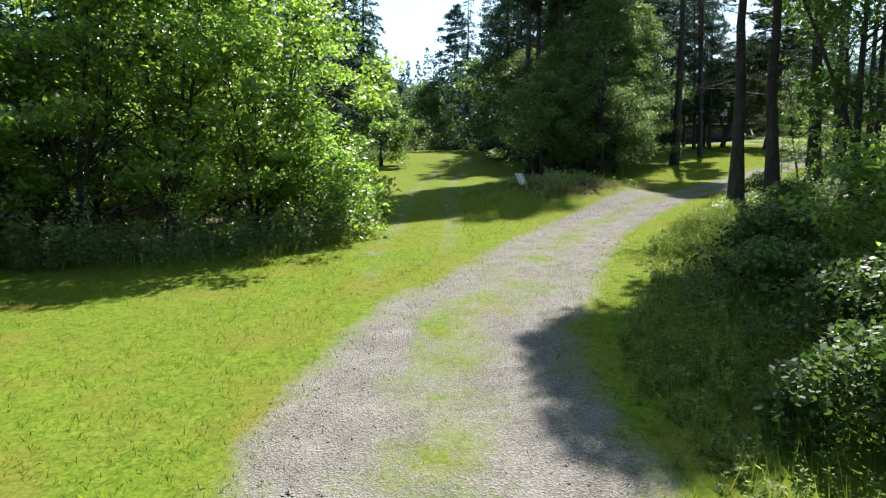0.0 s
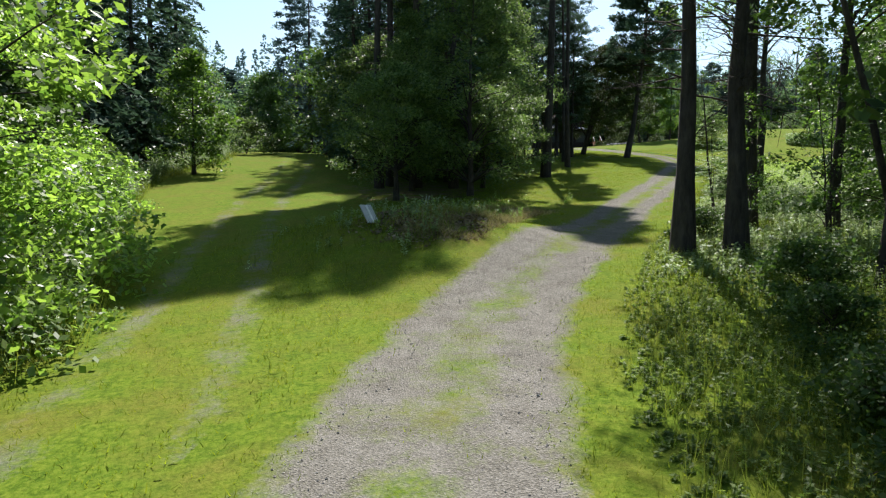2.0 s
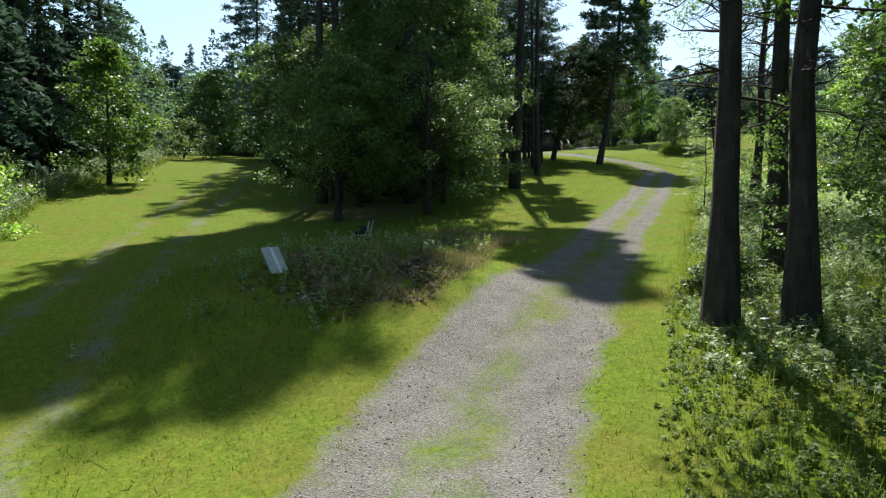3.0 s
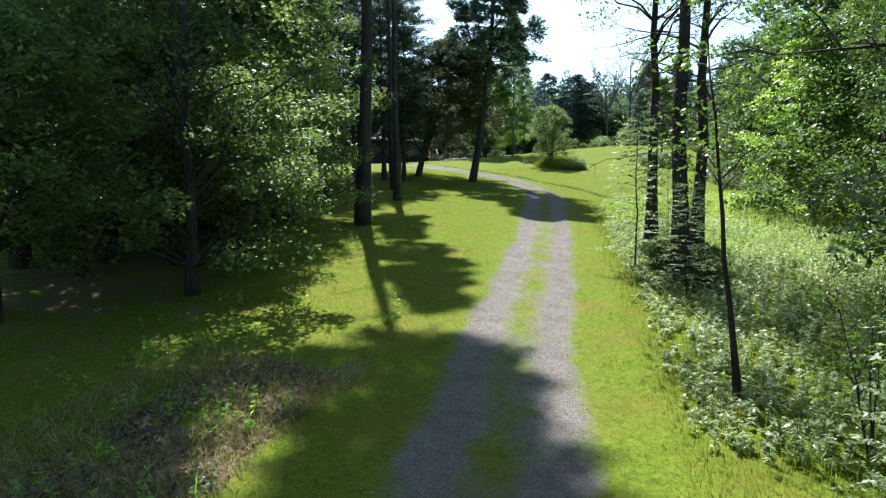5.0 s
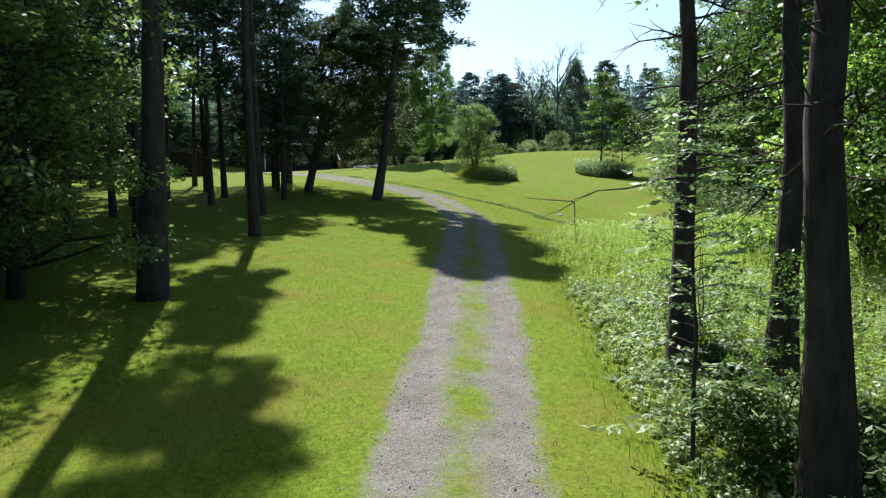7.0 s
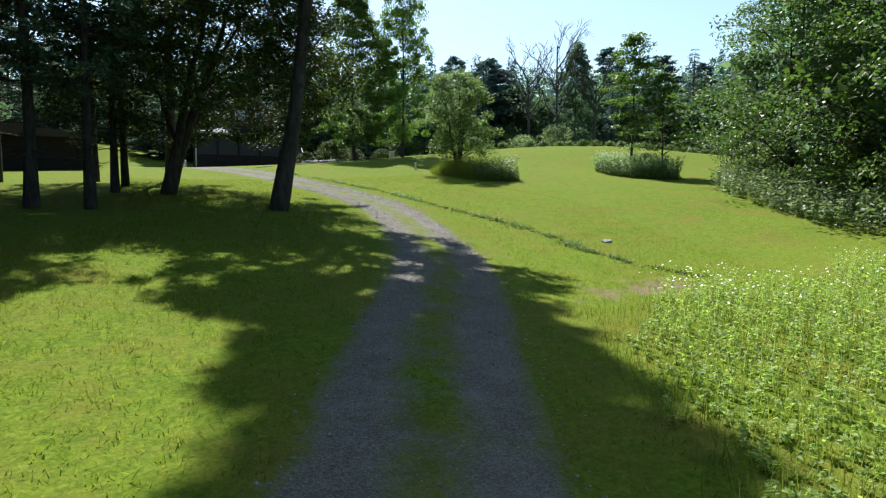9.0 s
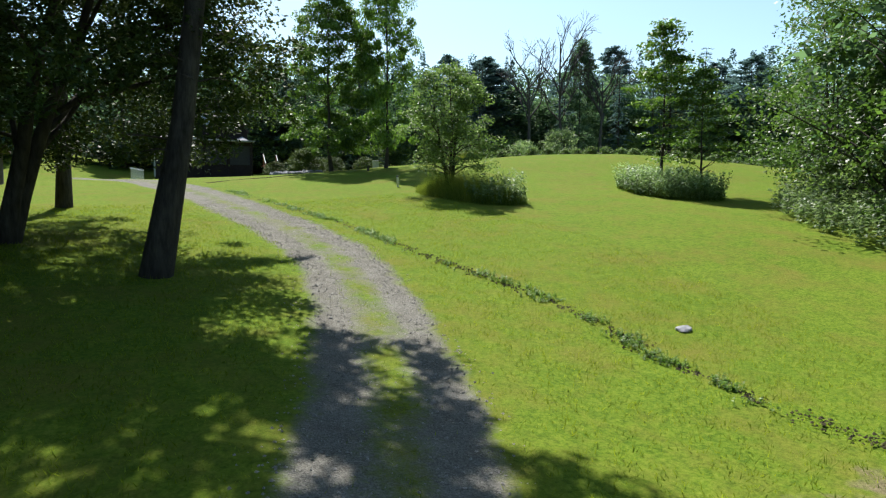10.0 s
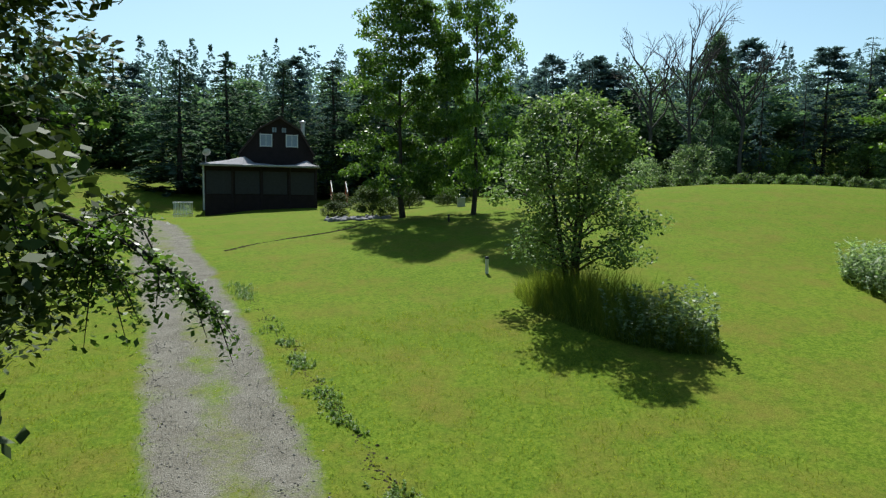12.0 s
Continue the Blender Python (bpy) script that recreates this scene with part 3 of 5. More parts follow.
# ---- trees: kinds ----
PINE_TALL = pine_meshes(R0(1), 28, 18.2, 1.8, 0.235, NEEDLE, 84, 7, 30, 0.3, 0.32, 0.42, (0.026, 0.0), dead=30, spread=(0.9, 1.0, 0.9, 0.65, 0.35))
PINE_MID = pine_meshes(R0(12), 21, 8.5, 3.1, 0.18, NEEDLE, 80, 7, 24, 0.3, 0.3, 0.42, (-0.015, 0.0), dead=28)
PINE_THIN = pine_meshes(R0(2), 18, 5.2, 2.8, 0.14, NEEDLE, 62, 5, 16, 0.32, 0.3, 0.4, (-0.015, 0.02), dead=24)
SPRUCE = conifer(R0(3), 18, 0.6, 3.9, 0.22, NEEDLE, 26, 9, 9, 0.48, 0.32, (0, 0), 0.22, 0.12, 0.42, None, 4, 0, False)
SPRUCE_B = conifer(R0(4), 20, 1.0, 4.0, 0.26, NEEDLE_HAZY, 24, 8, 10, 0.46, 0.28, (0, 0), 0.32, 0.2, 0.45, None, 3, 0, False)
FAR_PINE = pine_meshes(R0(5), 20, 4.5, 3.5, 0.2, NEEDLE_HAZY, 80, 5, 13, 0.46, 0.42, 0.55, (0, 0), rise=0.0, dead=10, spread=(0.6, 0.95, 0.85, 0.55, 0.2))
WOOD_TREE = broadleaf(R0(6), 16, 1.2, 4.4, 0.2, 84, 60, 0.48, LEAF_HAZY, clump_r=1.5, low=0.3, every=4)
WOOD_TREE_B = broadleaf(R0(7), 12, 0.6, 3.8, 0.16, 78, 88, 0.38, LEAF_SHADED, clump_r=1.35, stems=2, low=0.4, every=4)
EDGE_TREE = broadleaf(R0(8), 10.5, 0.4, 3.1, 0.13, 105, 120, 0.17, LEAF_BRIGHT, clump_r=0.75, stems=3, low=0.5, flat=0.4)
EDGE_TREE_B = broadleaf(R0(18), 8.5, 0.3, 2.9, 0.12, 100, 120, 0.165, LEAF_BRIGHT, clump_r=0.7, stems=3, low=0.5, flat=0.4)
NEAR_TREE = broadleaf(R0(28), 8.5, 0.9, 2.8, 0.12, 120, 120, 0.13, LEAF_SHADED, clump_r=0.75, stems=3, low=0.35, flat=0.5)
BUSH = broadleaf(R0(9), 2.6, 0.15, 1.7, 0.04, 65, 70, 0.14, LEAF_BRIGHT, clump_r=0.5, stems=5, low=0.6)
BRAMBLE = broadleaf(R0(29), 1.5, 0.05, 1.0, 0.025, 75, 80, 0.085, LEAF_SHADED, clump_r=0.34, stems=5, low=0.6, flat=0.5, aspect=0.65)
SAGE_SHRUB = broadleaf(R0(39), 4.6, 0.2, 2.3, 0.06, 70, 70, 0.22, LEAF_SAGE, clump_r=0.8, stems=4, low=0.5)
BUSH_FAR = broadleaf(R0(19), 4.0, 0.2, 2.6, 0.06, 56, 50, 0.28, LEAF_DARK, clump_r=0.95, stems=3, low=0.7, every=4)

woods = {}


def wood(kind, at, turn, size, sink=0.3):
    name, meshes, label, category, group = KINDS[kind]
    if kind not in woods:
        woods[kind] = stand(name, meshes, label, category, at, group, turn, size, sink)
    else:
        again(woods[kind], at, turn, size, sink)


KINDS = {
    "p": ("pine_tree", FAR_PINE, "tall thin dark pine in the wood's edge", "tree", "woods round the clearing"),
    "s": ("spruce_tree", SPRUCE_B, "spruce in the wood's edge, its needles tinted blue for haze", "tree", "woods round the clearing"),
    "d": ("spruce_tree", SPRUCE, "dense near-black spruce beside the wood", "tree", "woods round the clearing"),
    "b": ("woodland_tree", WOOD_TREE, "broadleaved woodland tree with a full green crown", "tree", "woods round the clearing"),
    "t": ("woodland_tree", WOOD_TREE_B, "twin-stemmed green woodland tree with low boughs", "tree", "woods round the clearing"),
    "u": ("shrub", BUSH_FAR, "green undergrowth shrub at the foot of the wood", "bush", "undergrowth of the woods"),
    "e": ("woodland_tree", EDGE_TREE, "sunlit bright green tree leafed down to the ground", "tree", "trees along the lawn"),
    "f": ("woodland_tree", EDGE_TREE_B, "green tree leafed down to the ground at the wood's edge", "tree", "trees along the lawn"),
    "g": ("woodland_tree", NEAR_TREE, "green tree with fine leaves beside the meadow", "tree", "trees along the lawn"),
    "k": ("bush", BUSH, "bright green leafy bush at the wood's edge", "bush", "bushes along the lawn"),
    "v": ("shrub", SAGE_SHRUB, "pale green shrub standing before the dark wood", "bush", "shrubs before the wood"),
    "m": ("bramble_bush", BRAMBLE, "broad-leaved bramble bush on the shaded bank", "bush", "brambles beside the drive"),
}
rng = R0(11)
EDGE = [(-9, 84), (-3, 90), (3, 95), (10, 103), (18, 112), (25, 125), (33, 131), (43, 127), (54, 120), (62, 117), (70, 116), (78, 114), (86, 112), (94, 109), (102, 105), (110, 100), (117, 93), (122, 84), (126, 74)]
for row, kinds in enumerate(("bbup", "psbt", "pbsp")):
    for (x0, y0), (x1, y1) in zip(EDGE, EDGE[1:]):
        for k in range((2, 2, 1)[row]):
            f = (k + rng.uniform(0.05, 0.95)) / (2, 2, 1)[row]
            out = unit(np.array([-(y1 - y0), x1 - x0]))
            d = row * 4.5 + rng.uniform(-1.5, 2.0)
            wood(kinds[rng.integers(4)], (x0 + (x1 - x0) * f + out[0] * d, y0 + (y1 - y0) * f + out[1] * d), rng.uniform(0, 360), tuple(rng.uniform(*q) * (0.62 if x0 < 76 else 0.74) for q in ((1.35, 1.9), (1.35, 1.9), (0.74, 1.15))))
# the first two spruces are added behind the edge trees to shade them
WOODS = """d -12.5 24 1.2;d -13 19 1.1;f -9.5 19 1.0;t -13 26 .8;e -8.4 27.5 .8;t -10.5 36 .8;t -9 32 .7;b -14 33 .8;t -9.6 41 .75;d -12 47 1.1;d -6.2 61 1.1;d -7.4 57 1.2;d -10 52 1.2;d -7.6 52.5 .95;d -8.8 46.5 1.15;d -10.5 57 1.1;t -8 63 .7;d -12 66 1.1
b -7 71 .75;d -9 77 1;t -5 81 .7;b -17 20 .8;t -14 14 .95;d -18 40 1.2;d -17 52 1.2;b -11 8 .8;b -14 3 1;t -12 -4 1;d -20 28 1.1;d -16 60 1.1;d -16 74 1.1;u -7.5 38 .6;u -7 44 .5
b 54.5 53.5 1.0;t 50.5 47 1.2;b 57 49 1.1;t 60 56 .85;b 64 58.5 .85;b 52 42 .9;b 47 38 .8;b 69 56 1;s 62 48 .9;t 43 34 .9;b 38.5 30 .75;t 34 27 .9;b 57 40 1;b 74 59 .95;s 80 62 .8;b 87 64 .9;b 48 30 1;b 31 23 .8
t 25 20 .9;b 24.5 26 .75;t 21.5 23.5 .7;s 96 66 .9;b 105 68 .9;b 20 12 .8;t 16 8 .8;b 27 12 .9;s 114 70 .9;b 12 -1 .9;t 20 0 .9;b 9 -10 .9;u 50 52 .7;u 47.5 49 .7;u 53.5 56.5 .6;u 56.5 58.5 .6
e -4.7 19.2 .95;f -6.4 16.6 1.05;e -4.2 16.9 .62;f -8.6 16.4 1.0;e -6.6 22.5 1.0;e -7.6 26.2 .7;f -11 13.5 1.1;k -3.1 21.5 1.1;k -4.3 24.2 1.1;k -3 17.3 1.0;k -5.2 30 1;k -5.6 34 1;k -2.6 18.6 .7;k -6.8 38 1.1
t 33 116 .7;b 30 113 .7;d 58 113 1;d 63 110 .9;g 53.3 55.8 1.3;g 49.6 50.4 1.35;g 58 59.4 1.1;g 28.4 30.4 .9;g 31.2 33.8 1;e 33 37 .7;t 34 37.5 .7;g 22.5 27 .8;g 18.6 22.0 .8;g 20 18 .8
t 12.5 13.5 .7;f 9.6 11.5 .55;f 8.2 7.4 .5;k 6.5 6.4 .8;v 81.5 97.5 1;v 79 101 .8;v 73 104 .8;m 3.9 5.2 .8;m 4.6 6.8 .9;m 4.7 8.8 .8;m 5.6 10.4 .9;m 6.6 12.2 .8;m 9.2 16.4 .8;m 8.0 14.6 .7;m 11.0 21.4 .7;m 21.0 32.2 .7;m 20.0 31.2 .6;m 22.2 34.6 .6;m 20.4 33.2 .7;k 7.2 9.6 .9;e 15.5 17 .7;b 6 100 .8;u -1.6 64 .75;u -4 69 .8;t -1 86 .8;p 3 90 1;p 8 92 .95;b 13 93 .8;p 18 98 1;b 22 102 .8;s 12 104 1
d 14 96 .9;d 18.5 99 .95;d 22 101 .9;d 26.5 103.5 .95;d 30.5 107 .9;t 5 66 .8;d 10 42 1.0;p 9 70 1;s 4 74 .9;t 11 76 .9;p 15 80 1;s 9 83 .9;t 17 86 .7;d 6 52 .9;d 12.5 58.5 .9;t 8.5 60 .8;u -1 92 1;u 4 97 1;u 11 101 1;u 3 86 .9;t 0 82 .6;u 60 113 1;u 68 112 1;u 75 110 1.1;u 83 108 1;u 91 106 1.1;u 99 102 1;u 107 97 1.1;u 114 91 1
u 54 114 1;u 47 116 1;u 38 117 .8;u 26 110 1;u 20 104 1;s 65 114 .7;s 72 113 .66;s 80 110 .7;s 103 101 .65;b 96 106 .6;s 90 105 .66;s 97 102 .7;s 76 112 .7;u 119 84 1;u 122 76 1.1"""
for row in WOODS.replace("\n", ";").split(";"):
    kind, x, y, size = row.split()
    y = float(y) + (12 if 24 < float(x) < 43 and float(y) > 102 else 0)
    wood(kind, (float(x), float(y)), rng.uniform(0, 360), float(size))

for x, y, sz in [(40.5, 117.5, 0.7), (45.0, 119.5, 0.74), (49.5, 117.5, 0.7), (53.8, 115.0, 0.72), (36.0, 131.0, 0.7), (57.5, 117.5, 0.66)]:
    wood("d", (x, y), 40 * x, (1.35, 1.35, sz))

# the woods behind, up the hillside
rng = R0(13)
FQ, FS = smooth_line(EDGE, 0.25)
P, B = [], []
for k in range(560):
    i = rng.integers(0, len(FQ))
    x, y = FQ[i] - FS[i] * rng.uniform(5, 45)
    broad = rng.random() < 0.5                      # broadleaved crowns between the conifers
    H, R = (rng.uniform(8, 13), rng.uniform(2.8, 4.6)) if broad else (rng.uniform(9, 16), rng.uniform(2.8, 4.4))
    u = rng.uniform(0.12, 1, 330)
    tier = 0.85 + 0.2 * np.sin(u * rng.uniform(25, 45) + rng.uniform(0, 6))      # uneven whorls
    taper = np.sqrt(np.clip(1 - ((u - 0.55) / 0.47) ** 2, 0.02, 1)) if broad else (1.03 - u) ** rng.uniform(0.55, 0.95)
    a, q = rng.uniform(0, 6.28, 330), np.sqrt(rng.uniform(0.1, 1, 330)) * R * taper * tier
    (B if broad else P).append(np.stack([x + q * np.cos(a), y + q * np.sin(a), h1(x, y) + H * u], 1))
# haze over the hillside lies in the leaf and needle colours
far_woods = mesh_np("far_woods", *leaves(np.concatenate(P), 0.5, rng, 0.3, 0.6), NEEDLE_HAZY)
far_broad = mesh_np("far_broadleaved_woods", *leaves(np.concatenate(B), 0.55, rng, 0.5, 0.6), LEAF_HAZY)
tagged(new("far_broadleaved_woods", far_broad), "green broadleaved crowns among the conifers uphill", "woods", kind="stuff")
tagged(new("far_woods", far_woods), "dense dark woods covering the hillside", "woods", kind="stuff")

# pines beside the drive
pine = stand("pine_tree", PINE_TALL, "tall dark pine with a bare trunk on the lawn", "tree", (16.4, 44.0), "pines on the lawn", 0, (1.1, 1.1, 1.02))
again(pine, (21.0, 51.0), 100, (0.72, 0.72, 0.9), label="straight dark pine with a high dense crown")
again(pine, (22.9, 55.8), 190, 0.7)
mid = stand("pine_tree", PINE_MID, "tall dark pine rising out of the clump", "tree", (9.9, 40.6), "pines on the lawn", 10, 1.12)
for x, y, tn, sz in [(5.9, 39.5, 70, 1.14), (6.6, 40.4, 200, 1.18), (7.8, 39.6, 320, 1.12), (9.4, 38.6, 80, 1.12)]:
    again(mid, (x, y), tn, sz)
thin = stand("pine_tree", PINE_THIN, "slender pine with dead lower branches", "tree", (23.4, 66), "pines on the lawn", 10)
for x, y, tn, sz in [(24, 71, 160, 1.0), (20.5, 66, 250, 0.95), (16.6, 65, 30, 1.0), (14, 55, 120, 1.0), (12, 52, 200, 1.05), (10.5, 57, 330, 1.0), (17.5, 57, 75, 0.9), (27.8, 67.5, 10, 0.85), (13.5, 61, 40, 1.1), (9, 63, 140, 1.1),
                     (18.5, 72, 220, 1.1), (14, 71, 300, 1.1), (20, 78, 20, 1.0), (7.5, 54, 90, 1.15), (6.5, 60, 190, 1.05), (14.5, 49.5, 45, 0.85), (15.6, 52.6, 170, 0.95), (17.4, 51.6, 260, 0.85), (13.7, 46.6, 20, 0.75), (15.2, 58.2, 100, 1.0), (18.7, 60.2, 310, 0.95), (23.3, 62.3, 15, 1.0), (27.0, 64.8, 130, 0.85), (20.6, 62.6, 240, 1.0), (21.9, 59.6, 330, 0.9)]:
    again(thin, (x, y), tn, sz)
LEAN_PINE = pine_meshes(R0(21), 22.5, 7.5, 3.75, 0.23, NEEDLE, 130, 9, 44, 0.3, 0.32, 0.42, (0.198, -0.05), 0.8, 0.08, 16, spread=(1.0, 1.05, 0.66, 0.55, 0.4))
stand("pine_tree", LEAN_PINE, "leaning pine with spreading flat boughs beside the gravel drive", "tree", (30.5, 59.7), "pines on the lawn")

LOW_PINE = pine_meshes(R0(22), 20, 4.5, 3.6, 0.22, NEEDLE, 62, 7, 22, 0.3, 0.3, 0.42, (0.03, -0.02), dead=24)
low_p = stand("pine_tree", LOW_PINE, "dark pine with low spreading boughs on the lawn", "tree", (24.4, 60.8), "pines on the lawn", 150, 0.7)
again(low_p, (25.7, 60.4), 260, 0.6)
# these two are added behind the apple tree to shade its crown
again(low_p, (30.4, 71.8), 80, 0.95)
again(low_p, (27.2, 70.6), 190, 0.75)

# dark trees between the two tracks
DARK_TREE = broadleaf(R0(31), 7.0, 1.9, 3.2, 0.16, 110, 190, 0.16, LEAF_DARK, clump_r=0.8, low=0.15)
dark = stand("tree", DARK_TREE, "dense dark low tree with drooping foliage", "tree", (5.9, 34.6), "clump between the tracks", 0, 0.78)
for x, y, tn, sz in [(10.8, 38.4, 220, 0.7), (6.6, 45, 310, 1.1), (9.3, 45.5, 20, 1.15), (11.5, 49, 90, 1.1)]:
    again(dark, (x, y), tn, sz)
TALL_DARK = broadleaf(R0(33), 13.5, 0.9, 3.2, 0.2, 140, 180, 0.17, LEAF_DARK, clump_r=0.9, low=0.45)
tall_dark = stand("tree", TALL_DARK, "tall dense near-black tree in the clump", "tree", (9.3, 35.4), "clump between the tracks", 0, (0.72, 0.72, 0.76))
again(tall_dark, (7.2, 38.0), 140, 0.6)
again(tall_dark, (12.7, 47.6), 250, 0.9)
again(tall_dark, (14.0, 45.4), 30, 0.8)
CLUMP_MAPLE = broadleaf(R0(32), 12.5, 1.6, 2.9, 0.14, 110, 130, 0.2, LEAF_DARK, clump_r=0.8)
maple = stand("maple_tree", CLUMP_MAPLE, "slim green maple at the edge of the clump", "tree", (12.4, 43.4), "clump between the tracks", 0, 0.8)
again(maple, (13.2, 49), 140, 1.0)
again(maple, (10.2, 52), 240, 1.0)

# trees by the wild bank
BANK_TREE = broadleaf(R0(41), 15, 6.5, 3.0, 0.22, 58, 110, 0.13, LEAF, clump_r=0.85, lean=(0.01, 0.0), limbs=True, bare=26)
bank = stand("tree", BANK_TREE, "tall dark-barked tree on the wild bank", "tree", (9.4, 19.9), "trees beside the drive")
for x, y, tn, sz in [(10.15, 19.2, 90, 0.95), (13.9, 23.6, 20, 1.15), (20.0, 32.0, 60, 1.05), (22.3, 35.2, 170, 0.9), (22.7, 33.9, 280, 0.95)]:
    again(bank, (x, y), tn, sz)


def ash_sapling(rng, H, base, R, sprays, leaf, mat):
    """Meshes (trunk, crown, limbs) of a young ash: a thin stem and arching leaf stalks set with paired leaflets."""
    P = trunk_line(H, rng, (0.02, 0.0), 0.05)
    arms, LP, LA = [], [], []
    for k in range(sprays):
        u = (k + rng.uniform(0, 1)) / sprays
        A = at_height(P, base + (H - base) * u * 0.98)
        a = k * 2.4 + rng.normal(0, 0.3)
        L = R * (1.05 - 0.75 * u) * rng.uniform(0.6, 1.15)
        d = np.array([math.cos(a), math.sin(a), 0])
        f = np.linspace(0, 1, 6)
        way = A + d * (L * f)[:, None] + np.array([0, 0, 1.0]) * (0.5 * L * f - 0.45 * L * f ** 2)[:, None]
        arms.append(tube(way, 0.009 * (1.1 - f), 4))
        for q in np.linspace(0.4, 1, 4):             # each stalk with its leaflets
            B = np.array([np.interp(q, f, way[:, c]) for c in range(3)])
            b = a + rng.normal(0, 0.9)
            e = np.array([math.cos(b), math.sin(b), rng.uniform(-0.3, 0.25)])
            side = np.array([-e[1], e[0], 0])
            for j in range(4):
                C = B + e * leaf * (0.5 + 0.75 * j)
                for w in (-1, 1):
                    LP.append(C + side * w * leaf * 0.42)
                    LA.append(side * w * 1.6 + e * 1.0 + np.array([0, 0, -0.35]))
            LP.append(B + e * leaf * 3.5)
            LA.append(e * 2.0)
    V, F = leaves(np.array(LP), leaf, rng, 1.6, 0.42, np.array(LA), 0.25)
    tv, tf = tube(P, np.linspace(0.032, 0.008, len(P)), 7)
    return (mesh_np("trunk", tv, tf, BARK, True), mesh_np("crown", V, F, mat), *[mesh_np("limb", v, g, BARK, True) for v, g in arms])


SAPLING = ash_sapling(R0(42), 4.6, 0.5, 1.0, 54, 0.13, LEAF_SAGE)
sap = stand("sapling", SAPLING, "thin ash sapling with pale airy leaflets", "sapling", (19.8, 33.3), "saplings by the drive", 0, 0.86)
BRUSH = broadleaf(R0(46), 4.6, 0.5, 1.35, 0.035, 60, 46, 0.095, LEAF, clump_r=0.36, stems=3, flat=0.5, limbs=True, every=3)
brush = stand("sapling", BRUSH, "airy small-leaved brush beside the dark trunks", "sapling", (13.0, 22.4), "brush on the wild bank", 100, 0.8)
for x, y, tn, sz in [(14.9, 24.8, 200, 0.55), (21.0, 33.0, 310, 0.5), (23.4, 35.6, 150, 0.6), (12.6, 19.4, 250, 1.0)]:
    again(brush, (x, y), tn, sz)
for x, y, tn, sz in [(18.6, 30.6, 120, 0.55), (12.6, 23.3, 40, 0.45)]:
    again(sap, (x, y), tn, sz)
BARE = broadleaf(R0(43), 5.4, 3.0, 0.9, 0.055, 20, 30, 0.085, LEAF, clump_r=0.4, lean=(-0.10, 0.06), limbs=True)
stand("sapling", BARE, "crooked bare-stemmed sapling leaning over the weeds", "sapling", (15.1, 26.6))

# spreading tree over the drive
SPREAD = broadleaf(R0(51), 9.6, 1.9, 4.3, 0.30, 480, 260, 0.115, LEAF_DEEP, clump_r=0.66, stems=2, lean=(0.13, -0.03), low=0.25, limbs=True, every=40)
stand("apple_tree", SPREAD, "wide apple tree over the drive, its crown coloured dark for shade", "tree", (28.4, 64.0))
ROUND_TREE = broadleaf(R0(52), 6.8, 0.5, 1.9, 0.12, 80, 110, 0.2, LEAF, clump_r=0.7, low=0.4)
stand("tree", ROUND_TREE, "rounded young tree beside the grass track", "tree", (-3.6, 47.7))

# planted islands
ISLAND_TREE = broadleaf(R0(53), 5.4, 0.9, 1.8, 0.14, 120, 150, 0.12, LEAF_DARK, clump_r=0.55, stems=3, low=0.15, limbs=True)
stand("tree", ISLAND_TREE, "small multi-stemmed tree in the grass island", "tree", (45.7, 70.6))
LAYERED = broadleaf(R0(54), 8.2, 1.6, 2.2, 0.10, 60, 120, 0.17, LEAF, clump_r=0.75, flat=0.25, limbs=True)
lay = stand("tree", LAYERED, "young tree with layered yellow-green boughs", "tree", (55.8, 66.6), "trees in the far island")
again(lay, (56.0, 64.4), 120, 0.72)
YARD_TREE = broadleaf(R0(55), 16, 1.4, 3.6, 0.2, 230, 170, 0.24, LEAF, clump_r=0.9, low=0.3, flat=0.45, limbs=True, every=9)
yard = stand("tree", YARD_TREE, "tall slim green tree beside the rock bed", "tree", (48.4, 87.9), "trees by the house", 0, (0.72, 0.72, 0.87))
again(yard, (51.2, 85.3), 140, (0.56, 0.56, 1.02))
YARD_FAR = broadleaf(R0(56), 16, 2.5, 3.0, 0.2, 120, 130, 0.3, LEAF_HAZY, clump_r=0.9, low=0.25, limbs=True, every=6)
stand("tree", YARD_FAR, "tall green tree, paled for haze, beside the dead trees before the wood", "tree", (90.0, 102.5), "trees by the house", 60, (0.8, 0.8, 1.0))


def dead_tree(rng, H):
    P = trunk_line(H * 0.8, rng, (0, 0), 0.04)
    wood_ = [tube(P, 0.26 * (1 - 0.8 * np.linspace(0, 1, len(P))), 6)]

    def fork(A, d, L, r, depth):
        B = A + d * L
        wood_.append(tube([A, (A + B) / 2 + rng.normal(0, 0.05 * L, 3), B], [r, r * 0.8, r * 0.55], 4))
        if depth:
            for _ in range(3):
                fork(A + (B - A) * rng.uniform(0.5, 1), unit(d + rng.normal(0, 0.4, 3) + np.array([0, 0, 0.15])), L * 0.62, r * 0.55, depth - 1)

    for k in range(9):
        a = rng.uniform(0, 6.28)
        fork(at_height(P, H * rng.uniform(0.3, 0.78)), unit(np.array([math.cos(a) * 0.6, math.sin(a) * 0.6, 1.0])), H * 0.26, 0.11, 3)
    return mesh_np("trunk", *join(wood_), BARK_PALE, True)


for x, y, H, seed in [(85.6, 101.3, 15.5, 61), (82.0, 103.0, 13.5, 62), (90, 99, 13, 63)]:
    ob = thing("dead_tree", "bare grey dead tree standing before the wood", "tree", "dead trees", (x, y, h1(x, y)))
    child("trunk", dead_tree(R0(seed), H), ob)

